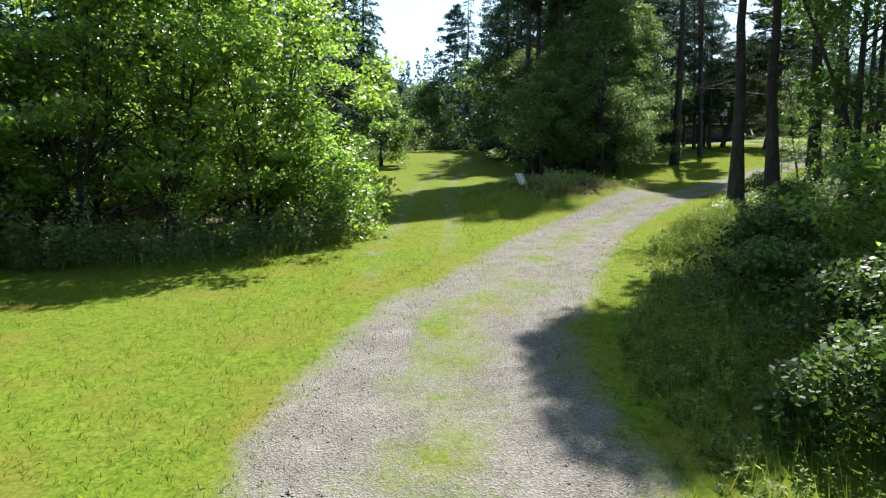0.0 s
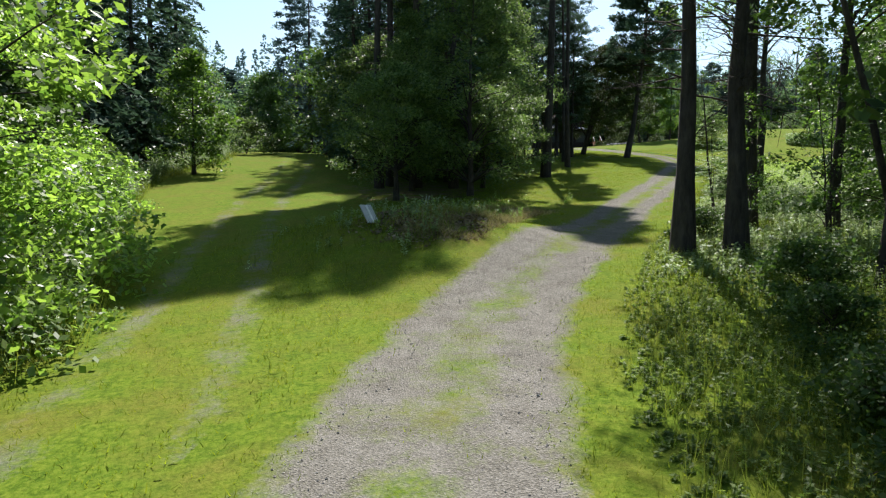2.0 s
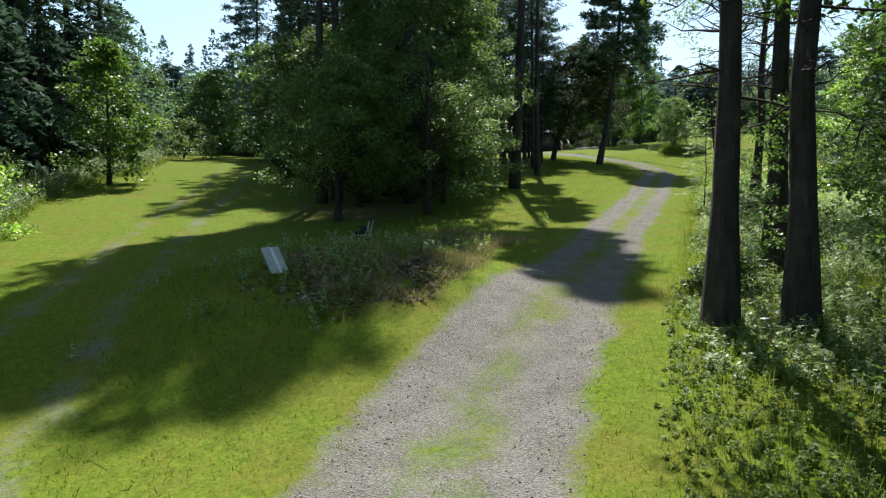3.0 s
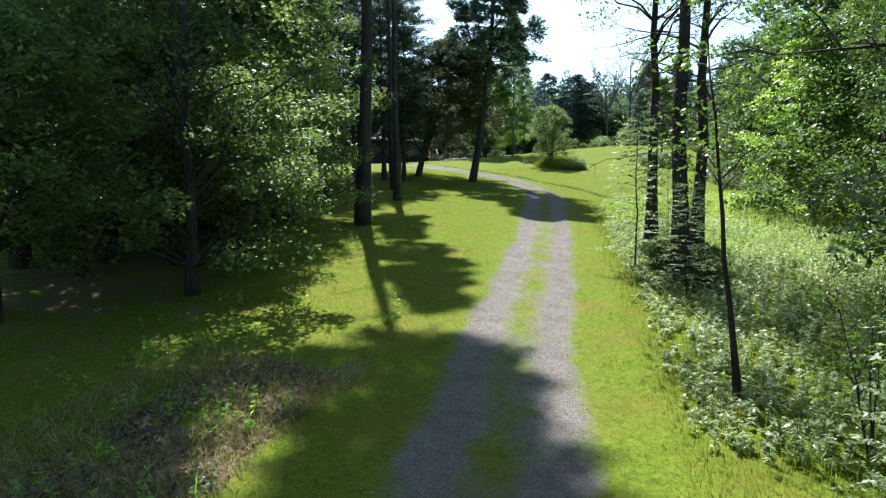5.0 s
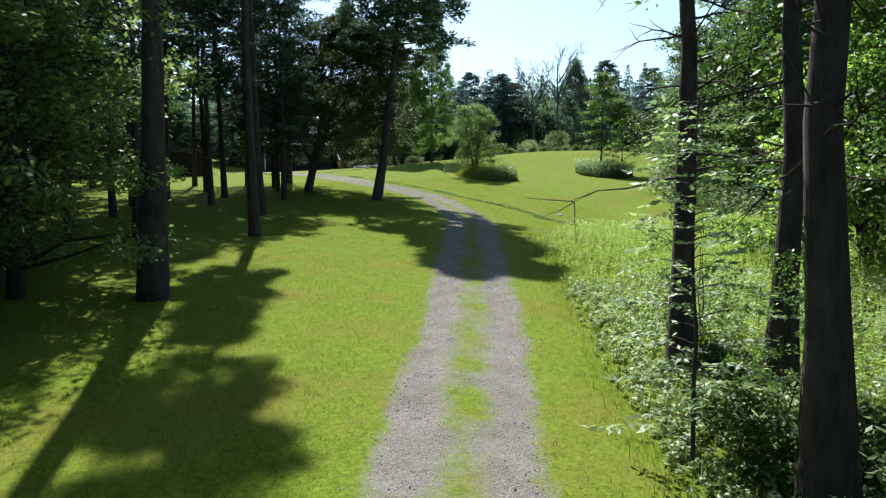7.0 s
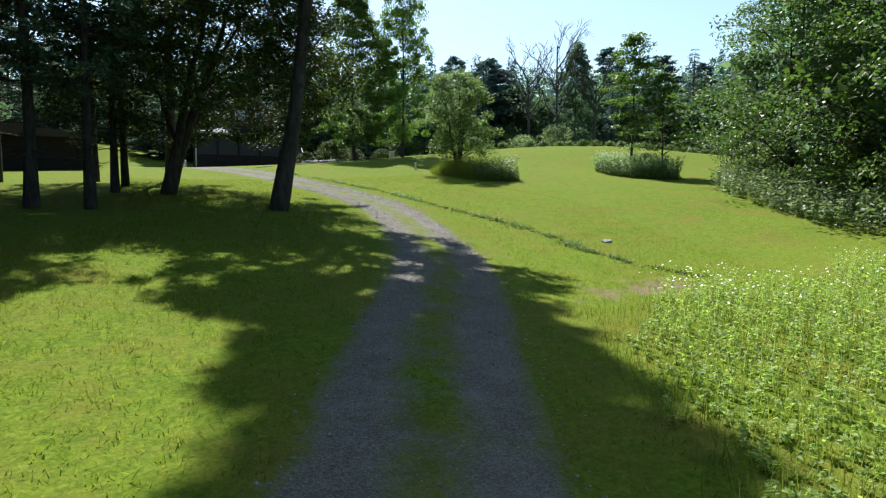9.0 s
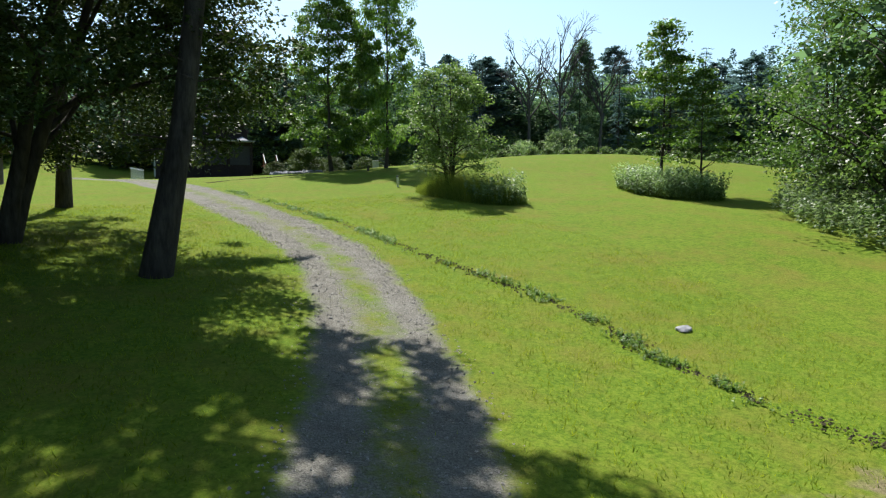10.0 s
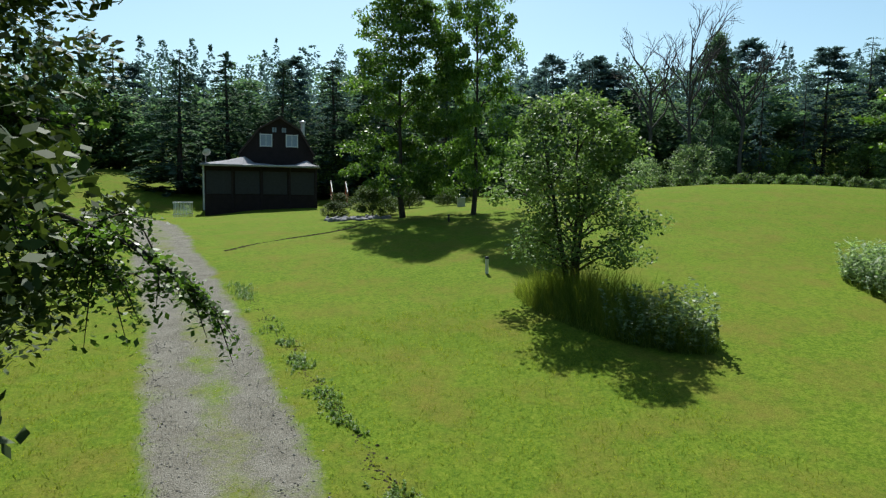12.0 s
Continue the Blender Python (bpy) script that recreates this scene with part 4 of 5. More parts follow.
BANK_DENSE = broadleaf(R0(45), 12, 5.2, 3.3, 0.15, 95, 110, 0.17, LEAF_SHADED, clump_r=0.9, limbs=True, every=5)
bank_dense = stand("tree", BANK_DENSE, "leafy dark-barked tree on the wild bank", "tree", (14.6, 21.4), "trees beside the drive")
# this copy stands out of view, added to shade the bank
for x, y, tn, sz in [(10.6, 16.3, 80, 0.85)]:
    again(bank_dense, (x, y), tn, sz)


# added tree, mostly out of view, whose crown shades the drive's start
SHADE_TREE = broadleaf(R0(44), 13.0, 7.4, 1.7, 0.07, 105, 170, 0.2, LEAF, clump_r=0.72, lean=(-0.5, -0.08), limbs=True)
stand("tree", SHADE_TREE, "leafy tree added to shade the start of the drive", "tree", (11.6, 16.7), "trees beside the drive")

# ---- undergrowth ----


def stuff(name, me, label, category):
    return tagged(new(name, me), label, category, kind="stuff")


def blades(P, h, w, rng, lean=0.35):
    """Grass blades standing at P: one long triangle each."""
    n = len(P)
    a = rng.uniform(0, 2 * np.pi, n)
    d = np.stack([np.cos(a), np.sin(a), np.zeros(n)], 1)
    hh = (h * rng.uniform(0.55, 1.3, n))[:, None]
    tip = P + np.array([0, 0, 1.0]) * hh + rng.normal(0, lean, (n, 3)) * hh * np.array([1, 1, 0.15])
    V = np.stack([P - d * w / 2, P + d * w / 2, tip], 1).reshape(-1, 3)
    return V, np.arange(3 * n).reshape(-1, 3)


def weeds(P, h, leaf, n, rng):
    """Leafy stalks standing at P: n leaves up each stalk."""
    m = len(P)
    hh = h * rng.uniform(0.5, 1.35, m)
    lean = rng.normal(0, 0.18, (m, 2))
    t = rng.uniform(0.12, 1.0, (m, n))
    a = rng.uniform(0, 2 * np.pi, (m, n))
    r = leaf * 0.55 * (1.15 - 0.6 * t)
    C = np.stack([P[:, 0:1] + lean[:, 0:1] * t * hh[:, None] + r * np.cos(a), P[:, 1:2] + lean[:, 1:2] * t * hh[:, None] + r * np.sin(a), P[:, 2:3] + t * hh[:, None]], -1).reshape(-1, 3)
    A = np.stack([np.cos(a), np.sin(a), np.full_like(a, 0.35)], -1).reshape(-1, 3) * 1.5
    V, F = leaves(C, leaf, rng, 1.5, 0.42, A, 0.5)
    S = np.concatenate([P, np.zeros((m, 0))], 1)
    top = S + np.concatenate([lean * hh[:, None], hh[:, None]], 1)
    w = np.array([0.006, 0.0, 0.0])
    SV = np.stack([S - w, S + w, top + w * 0.4, top - w * 0.4], 1).reshape(-1, 3)
    return join([(V, F), (SV, np.arange(4 * m).reshape(-1, 4))])


def along_lane(Q, S, a, b, u0, u1, n, rng, power=1.0):
    """n random points beside a line, between its a-th and b-th metre and between two side distances."""
    i = rng.integers(int(a * 4), int(b * 4), n)
    u = u0 + (u1 - u0) * rng.uniform(0, 1, n) ** power
    X = Q[i] + S[i] * u[:, None] + rng.normal(0, 0.12, (n, 2))
    return X, u


def on_ground(X, lift=0.0):
    return np.concatenate([X, (height(X[:, 0], X[:, 1]) + lift)[:, None]], 1)


def patchy(X, scale, level):
    """Which points fall in the thick of an uneven growth."""
    return np.array([noise.noise((x * scale, y * scale, 3.3)) > level for x, y in X])


def metre(y):
    """How far along the drive it comes to that y."""
    return float(np.interp(y, DRIVE_Q[:, 1], np.arange(len(DRIVE_Q)) * 0.25))


rng = R0(71)
X, u = along_lane(DRIVE_Q, DRIVE_S, metre(2), metre(24), 2.0, 11, 8200, rng, 1.2)
thick = patchy(X, 0.5, -0.4)
X, u = X[thick], u[thick]
stuff("bank_weeds", mesh_np("bank_weeds", *weeds(on_ground(X), np.clip(0.05 + 0.13 * (u - 1.7), 0.08, 0.75) * np.where(X[:, 1] < 11, 1.3, 0.85), 0.058, 17, rng), LEAF_MEADOW), "tangled green weeds and brambles on the bank", "weeds")
X, u = along_lane(DRIVE_Q, DRIVE_S, metre(20), metre(42), 2.4, 10, 8200, rng, 1.2)
thick = patchy(X, 0.45, -0.3)
X, u = X[thick], u[thick]
stuff("pale_weeds", mesh_np("pale_weeds", *weeds(on_ground(X), np.clip(0.12 + 0.1 * (u - 2.3), 0.12, 0.5), 0.085, 19, rng), LEAF_GREY), "pale leafy weeds beside the drive", "weeds")
X, u = along_lane(DRIVE_Q, DRIVE_S, metre(36), metre(56), 2.3, 13, 11500, rng, 1.1)
mown = X[:, 1] < 47.2 + 0.8 * np.sin(X[:, 0])
X, u = X[mown], u[mown]
stuff("meadow_weeds", mesh_np("meadow_weeds", *weeds(on_ground(X), np.clip(0.1 + 0.13 * (u - 2.2), 0.1, 0.5), 0.06, 13, rng), LEAF_MEADOW), "bright uncut meadow weeds", "weeds")
fl = X[(X[:, 0] > 31) & (X[:, 1] > 45)]
fl = fl[rng.integers(0, len(fl), 420)] + rng.normal(0, 0.2, (420, 2))
V, F = leaves(on_ground(fl) + np.array([0, 0, 0.5]) + rng.normal(0, 0.07, (420, 3)), 0.036, rng, 2.0, 1.0)
stuff("daisies", mesh_np("daisies", V, F, PETAL), "white meadow daisies", "flowers")
X, u = along_lane(DRIVE_Q, DRIVE_S, metre(1), metre(54), 2.0, 12, 48000, rng, 1.2)
X = X[X[:, 1] < 47.5]
stuff("tall_grass", mesh_np("tall_grass", *blades(on_ground(X), 0.3, 0.009, rng, 0.2), BLADE_TALL), "tall uncut grass on the bank", "grass")

# edge of the wood beside the fork
LINE = [(-12, 14.8), (-9, 14.6), (-5.3, 14.2), (-3.4, 15.0), (-2.4, 16.6), (-2.2, 18.6), (-3.0, 22), (-3.5, 26), (-4.0, 30), (-5.0, 36), (-5.6, 42), (-5.0, 48), (-3.5, 54), (-3.0, 62)]
LQ, LS = smooth_line(LINE, 0.25)
X, u = along_lane(LQ, LS, 0, len(LQ) / 4 - 1, -1.6, 0.6, 3600, rng)
stuff("edge_weeds", mesh_np("edge_weeds", *weeds(on_ground(X), 0.8, 0.11, 13, rng), LEAF_SAGE), "green weeds along the wood's edge", "weeds")
X, u = along_lane(LQ, LS, 8, len(LQ) / 4 - 1, -1.6, 0.8, 20000, rng)
stuff("edge_grass", mesh_np("edge_grass", *blades(on_ground(X), 0.42, 0.014, rng), BLADE_TALL), "tall pale grass along the wood's edge", "grass")
X, u = along_lane(LQ, LS, 0, 5, -0.6, 0.3, 60, rng)
stuff("mullein", mesh_np("mullein", *weeds(on_ground(X), 1.3, 0.15, 34, rng), LEAF_GREY), "tall pale leafy stalks at the wood's edge", "weeds")
# edge of the wood beside the lawn
RINE = [(43, 44), (44.5, 48.5), (46.2, 52), (49, 55.5), (52.3, 58.6), (56, 60.6), (62, 61.5), (70, 61.5), (82, 66), (98, 70)]
RQ, RS = smooth_line(RINE, 0.25)
X, u = along_lane(RQ, RS, 0, len(RQ) / 4 - 1, -0.3, 2.0, 2600, rng)
stuff("wood_edge_weeds", mesh_np("wood_edge_weeds", *weeds(on_ground(X), 0.9, 0.18, 12, rng), LEAF_SAGE), "grey-green weeds along the far wood", "weeds")

# mown grass close to the drive
X, u = along_lane(DRIVE_Q, DRIVE_S, 10, 95, -8, 8, 300000, rng)
au = np.abs(beside(DRIVE_Q, DRIVE_S, X[:, 0], X[:, 1]))
af = np.abs(beside(FORK_Q, FORK_S, X[:, 0], X[:, 1]))
keep = (np.abs(au - 0.75) > 0.42 + rng.normal(0, 0.12, len(au))) & (rng.uniform(0, 1, len(au)) < np.where(au < 0.5, 0.55, 1.0)) & ((np.abs(af - 0.85) > 0.3) | (rng.uniform(0, 1, len(au)) < 0.3))
X = X[keep]
tall = 0.5 + 1.1 * np.clip([0.5 + noise.noise((x * 2.6, y * 2.6, 1.0)) + 0.5 * noise.noise((x * 7, y * 7, 4.0)) for x, y in X], 0, 1.4)
X, tall = X[tall > 0.75], tall[tall > 0.75]
stuff("lawn_grass", mesh_np("lawn_grass", *blades(on_ground(X, 0.01), 0.042 * tall, 0.013, rng, 0.6), BLADE), "short mown grass blades beside the drive", "grass")

# loose stones on the drive
X, u = along_lane(DRIVE_Q, DRIVE_S, 10, 95, -1.2, 1.2, 12000, rng)
r = rng.uniform(0.005, 0.016, len(X)) * np.interp(X[:, 1], (40, 52), (1, 1.6)) * (1 + (rng.uniform(0, 1, len(X)) > 0.993) * 0.9)
O = np.array([(1, 0, 0), (0, 1, 0), (-1, 0, 0), (0, -1, 0), (0, 0, 0.7), (0, 0, -0.5)], float)
T = np.array([(0, 1, 4), (1, 2, 4), (2, 3, 4), (3, 0, 4), (1, 0, 5), (2, 1, 5), (3, 2, 5), (0, 3, 5)])
ang = rng.uniform(0, 6.28, len(X))
rot = np.stack([np.stack([np.cos(ang), -np.sin(ang), 0 * ang], 1), np.stack([np.sin(ang), np.cos(ang), 0 * ang], 1), np.stack([0 * ang, 0 * ang, 1 + 0 * ang], 1)], 1)
V = np.einsum("nij,kj->nki", rot, O) * (r[:, None, None] * rng.uniform(0.6, 1.4, (len(X), 6, 1))) + on_ground(X, 0.022)[:, None]
stuff("gravel", mesh_np("gravel", V.reshape(-1, 3), (T[None] + 6 * np.arange(len(X))[:, None, None]).reshape(-1, 3), GRAVEL), "loose grey gravel stones on the drive", "gravel")

# bank between the tracks: leaf litter and twigs
X = np.stack([rng.normal(5.6, 1.7, 9000), rng.normal(23.4, 1.8, 9000)], 1)
X = X[(np.abs(beside(DRIVE_Q, DRIVE_S, X[:, 0], X[:, 1])) > 2.3) & (np.hypot(X[:, 0] - 5.6, X[:, 1] - 23.4) < rng.uniform(1.9, 3.0, len(X)))]
LITTER = leaf_material("litter", (0.07, 0.053, 0.034), (0.25, 0.205, 0.14), 0.15, 0.8)
stuff("leaf_litter", mesh_np("leaf_litter", *leaves(on_ground(X, 0.03), 0.11, rng, 1.6, 0.6), LITTER), "dry brown leaf litter on the shaded bank", "leaf litter")
BANK = [(5.6, 21.6), (6.5, 23.8), (7.1, 25.8), (8.0, 27.9), (9.5, 29.4), (11.2, 30.6)]
KQ, KS = smooth_line(BANK, 0.25)
X, u = along_lane(KQ, KS, 0, len(KQ) / 4 - 1, -1.3, 0.6, 9000, rng)
X = X[patchy(X, 0.9, -0.3) & (np.abs(beside(DRIVE_Q, DRIVE_S, X[:, 0], X[:, 1])) > 1.5)]
stuff("leaf_litter", mesh_np("leaf_litter", *leaves(on_ground(X, 0.03), 0.085, rng, 1.2, 0.55), LITTER), "dry brown leaves strewn down the bank beside the drive", "leaf litter")
STRAW = leaf_material("straw", (0.16, 0.15, 0.05), (0.40, 0.35, 0.16), 0.3, 0.8, 0.1, (1.1, 1.1, 0.9))
X, u = along_lane(KQ, KS, 0, len(KQ) / 4 - 1, -2.2, 0.8, 16000, rng)
X = X[patchy(X, 0.8, -0.25) & (np.abs(beside(DRIVE_Q, DRIVE_S, X[:, 0], X[:, 1])) > 1.4)]
stuff("dry_grass", mesh_np("dry_grass", *blades(on_ground(X), 0.17, 0.011, rng, 0.8), STRAW), "straw-coloured dry grass on the bank", "grass")
X, u = along_lane(DRIVE_Q, DRIVE_S, metre(20), metre(31), -6.5, -2.4, 500, rng)
X = X[patchy(X, 0.7, 0.1)]
stuff("bank_tufts", mesh_np("bank_tufts", *weeds(on_ground(X), 0.28, 0.075, 16, rng), LEAF_BRIGHT), "scrubby pale weeds on the shaded bank", "weeds")

X = np.stack([rng.normal(5.2, 1.5, 420), rng.normal(24.0, 1.8, 420)], 1)
X = X[(np.abs(beside(DRIVE_Q, DRIVE_S, X[:, 0], X[:, 1])) > 2.4) & patchy(X, 0.8, -0.1)]
stuff("bank_scrub", mesh_np("bank_scrub", *weeds(on_ground(X), 0.34, 0.085, 16, rng), LEAF_SAGE), "scrubby weeds growing through the leaf litter", "weeds")
X = np.stack([rng.normal(5.0, 2.0, 9000), rng.normal(24.2, 2.3, 9000)], 1)
X = X[(np.abs(beside(DRIVE_Q, DRIVE_S, X[:, 0], X[:, 1])) > 2.2) & patchy(X, 1.1, -0.05)]
stuff("bank_grass", mesh_np("bank_grass", *blades(on_ground(X), 0.24, 0.012, rng, 0.4), BLADE_TALL), "rough uncut grass on the shaded bank", "grass")

# island plantings
for cx, cy, rx, ry, tn, n, hh in [(45.4, 69.0, 1.3, 3.2, 0.1, 8000, 0.85), (55.0, 65.6, 1.9, 3.3, -0.35, 3000, 0.6)]:
    a, q = rng.uniform(0, 6.28, n), np.sqrt(rng.uniform(0, 1, n))
    ex, ey = rx * q * np.cos(a), ry * q * np.sin(a)
    X = np.stack([cx + ex * math.cos(tn) - ey * math.sin(tn), cy + ex * math.sin(tn) + ey * math.cos(tn)], 1)
    stuff("island_grass", mesh_np("island_grass", *blades(on_ground(X), hh * np.clip(1.35 - q ** 2 + 0.5 * np.array([noise.noise((x * 1.1, y * 1.1, 0)) for x, y in X]), 0.25, 1.5), 0.016, rng, 0.35), BLADE_TALL), "tall ornamental grass in the lawn island", "grass")
    X = X[::18] if rx < 1.8 else X[::3]
    if rx < 1.8:
        X = X[X[:, 1] < 67.8]
    stuff("island_weeds", mesh_np("island_weeds", *weeds(on_ground(X), 1.0, 0.13, 26, rng), LEAF_SAGE), "pale leafy perennials in the lawn island", "plants")

# round hedge bushes on the lawn's crest
HEDGE = broadleaf(R0(81), 0.6, 0.05, 0.46, 0.02, 44, 44, 0.1, LEAF_DARK, clump_r=0.27, stems=4, low=0.6)
hb = stand("hedge_bush", HEDGE, "low rounded green hedge bush on the lawn's crest", "bush", (64.5, 90.3), "hedge along the crest")
for k in range(1, 22):
    again(hb, (64.5 + 1.36 * k + rng.uniform(-0.2, 0.2), 90.3 - 0.52 * k + rng.uniform(-0.15, 0.15)), rng.uniform(0, 360), rng.uniform(0.85, 1.15))
X = np.stack([rng.uniform(61, 66, 2500), rng.uniform(91.6, 92.8, 2500)], 1)
stuff("crest_grass", mesh_np("crest_grass", *blades(on_ground(X), 0.9, 0.03, rng), BLADE_TALL), "tall pale grass behind the hedge", "grass")

# ditch beside the drive
DITCH = [(35.8, 49.1), (36.1, 52.3), (36.9, 54.8), (37.05, 57.0), (37.1, 60.6), (37.3, 63.0), (37.5, 66.7), (37.6, 70.0), (37.6, 74.0), (37.8, 78.0)]
DQ, DS = smooth_line(DITCH, 0.25)
X, u = along_lane(DQ, DS, 0, len(DQ) / 4 - 1, -0.07, 0.07, 2600, rng)
X = X[patchy(X, 1.6, -0.2)]
r = rng.uniform(0.008, 0.034, len(X))
V = np.einsum("nij,kj->nki", rot[:len(X)], O) * (r[:, None, None] * rng.uniform(0.6, 1.4, (len(X), 6, 1))) + on_ground(X, 0.01)[:, None]
CLOD = plain("clod", (0.055, 0.048, 0.026), 0.95, 0.1, 0, 20.0, 0.4)
stuff("ditch_clods", mesh_np("ditch_clods", V.reshape(-1, 3), (T[None] + 6 * np.arange(len(X))[:, None, None]).reshape(-1, 3), CLOD), "dark earth clods along the shallow ditch", "soil")
X, u = along_lane(DQ, DS, 0, len(DQ) / 4 - 1, -0.17, 0.17, 2600, rng)
X = X[patchy(X, 1.3, 0.06)]
stuff("ditch_weeds", mesh_np("ditch_weeds", *weeds(on_ground(X), 0.1, 0.045, 11, rng), LEAF), "low weeds along the shallow ditch", "weeds")

BQ, BS = smooth_line([(38.5, 83.1), (39.3, 83.7), (41.1, 84.5), (44.3, 85.6), (45.6, 86.7)], 0.1)
X = np.concatenate([BQ[rng.integers(0, len(BQ), 500)] + rng.normal(0, 0.05, (500, 2))])
r = rng.uniform(0.02, 0.055, len(X))
V = np.einsum("nij,kj->nki", rot[:len(X)], O) * (r[:, None, None] * rng.uniform(0.6, 1.4, (len(X), 6, 1))) + on_ground(X, 0.01)[:, None]
stuff("ditch_clods", mesh_np("ditch_clods", V.reshape(-1, 3), (T[None] + 6 * np.arange(len(X))[:, None, None]).reshape(-1, 3), CLOD), "dark earth line across the lawn", "soil")

# bough of the apple tree that hangs over the drive
def hanging_bough(parent_at, rng):
    bx, by = parent_at
    g = h1(bx, by)
    ways = [[(0.8, 0.1, 2.7), (2.8, -0.2, 4.2), (4.6, -0.6, 4.25), (5.8, -0.8, 3.7), (6.5, -0.9, 3.1)], [(2.4, -0.1, 4.0), (4.2, -1.1, 4.9), (5.4, -1.5, 4.7)], [(1.5, 0.0, 3.2), (3.6, -0.4, 4.0), (5.0, -0.6, 3.85), (5.7, -0.7, 3.4)]]
    made, P, A = [], [], []
    for way in ways:
        W = np.array(way)
        made.append(tube(W, np.linspace(0.075, 0.02, len(W)), 6))
        for k in range(44):
            q = rng.uniform(0.35, 1.0) * (len(W) - 1)
            B = np.array([np.interp(q, np.arange(len(W)), W[:, c]) for c in range(3)])
            L = rng.uniform(0.2, 0.75)
            d = np.array([rng.normal(0.15, 0.4), rng.normal(0, 0.4), rng.uniform(-0.9, 0.45)])
            tip = B + unit(d) * L + np.array([0, 0, -0.25 * L])
            mid_ = (B + tip) / 2 + np.array([0, 0, 0.12 * L])
            made.append(tube([B, mid_, tip], [0.012, 0.008, 0.003], 3))
            for f in np.linspace(0.15, 1.0, 9):
                C = B * (1 - f) ** 2 + 2 * mid_ * f * (1 - f) + tip * f * f
                n = 6
                P.append(C + rng.normal(0, 0.06, (n, 3)))
                A.append(rng.normal(0, 0.6, (n, 3)) + np.array([0, 0, -0.3]))
    ob = bpy.data.objects["apple_tree"]
    child("bough", mesh_np("bough", *join(made), BARK, True), ob)
    # bough keeps the lighter leaf; the crown's colour has shade in it
    child("foliage", mesh_np("foliage", *leaves(np.concatenate(P), 0.075, rng, 0.6, 0.6, np.concatenate(A)), LEAF), ob)


hanging_bough((28.4, 64.0), R0(91))

# ---- stones and small things ----


def rock_bm(rng, sx, sy, sz):
    bm = bmesh.new()
    bmesh.ops.create_icosphere(bm, subdivisions=2, radius=1.0)
    o = rng.uniform(0, 50)
    for v in bm.verts:
        k = 1 + 0.35 * noise.noise((v.co.x * 1.3 + o, v.co.y * 1.3, v.co.z * 1.3)) + 0.12 * noise.noise((v.co.x * 4 + o, v.co.y * 4, v.co.z * 4))
        v.co = Vector((v.co.x * k * sx, v.co.y * k * sy, max(-0.25, v.co.z * k) * sz))
    return bm


def rock(name, x, y, sx, sy, sz, mat, label, group="", seed=0):
    bm = rock_bm(R0(seed), sx, sy, sz)
    me = bpy.data.meshes.new(name)
    bm.to_mesh(me)
    bm.free()
    me.materials.append(mat)
    ob = new(name, me)
    ob.matrix_basis = pose(x, y, h1(x, y) + 0.1 * sz, 0, 0, 40 * seed)
    return tagged(ob, label, "rock", group)


rock("boulder", 38.0, 53.55, 0.2, 0.14, 0.07, STONE_DARK, "grey stone lying half sunk in the lawn", "", 5)
for k in range(30):
    f = k / 29
    rock("boulder", 44.9 + 2.5 * f + rng.uniform(-0.4, 0.4), 90.3 - 1.4 * f + rng.uniform(-0.6, 0.6), *rng.uniform(0.12, 0.32, 2), rng.uniform(0.1, 0.22), STONE_DARK, "grey stone edging the flower bed", "stones of the rock bed", k)
SHRUB = broadleaf(R0(82), 2.1, 0.1, 1.5, 0.04, 90, 130, 0.12, LEAF_DEEP, clump_r=0.5, stems=4, low=0.6)
sh = stand("shrub", SHRUB, "dark rounded shrub behind the rock bed", "bush", (47.9, 91.0), "shrubs by the house", 0, 0.8)
again(sh, (45.9, 91.6), 90, 0.42)
again(sh, (52.8, 96.5), 200, 0.6)
again(sh, (55.0, 95.0), 200, 0.5)
again(sh, (50.2, 103.2), 30, 0.5)


def marker_pipe():
    x, y = 45.1, 74.2
    ob = thing("marker_pipe", "short white pipe with a dark cap standing in the lawn", "pipe", at=(x, y, h1(x, y)), turn=10)
    tv, tf = tube([(0, 0, -0.1), (0, 0, 0.25), (0, 0, 0.5)], [0.055] * 3, 12)
    child("shaft", mesh_np("shaft", tv, tf, WHITE, True), ob)
    tv, tf = tube([(0, 0, 0.48), (0, 0, 0.5), (0, 0, 0.55), (0, 0, 0.565)], [0.062, 0.066, 0.066, 0.02], 12)
    child("cap", mesh_np("cap", tv, tf, DARK, True), ob, "dark cap")


marker_pipe()
x, y = 3.35, 23.3
board = thing("board", "weathered grey board leaning on the shaded bank", "board", at=(x, y, h1(x, y) + 0.14), turn=25)
part("panel", box_bm(0, 0, 0.1, 0.34, 0.03, 0.5, 0.006, Euler((radians(-35), 0, radians(8))).to_matrix().to_4x4()), GREYBOX, board)
part("batten", box_bm(0, -0.03, 0.1, 0.05, 0.03, 0.48, 0.005, Euler((radians(-35), 0, radians(8))).to_matrix().to_4x4()), WHITE, board)
x, y = 5.75, 29.2
barrow = thing("wheelbarrow", "dark wheelbarrow tipped over on the shaded bank", "wheelbarrow", at=(x, y, h1(x, y)), turn=-25)
barrow.scale = (0.82, 0.82, 0.82)
bm = bmesh.new()
bmesh.ops.create_cone(bm, cap_ends=True, segments=4, radius1=0.30, radius2=0.50, depth=0.34)
bmesh.ops.delete(bm, geom=[f for f in bm.faces if f.normal.z > 0.9], context="FACES_ONLY")
bmesh.ops.solidify(bm, geom=bm.faces[:], thickness=0.015)
bmesh.ops.transform(bm, matrix=pose(0.1, 0, 0.34, 0, 62, 0) @ Matrix.Rotation(radians(45), 4, "Z"), verts=bm.verts)
part("tub", bm, DARK, barrow)
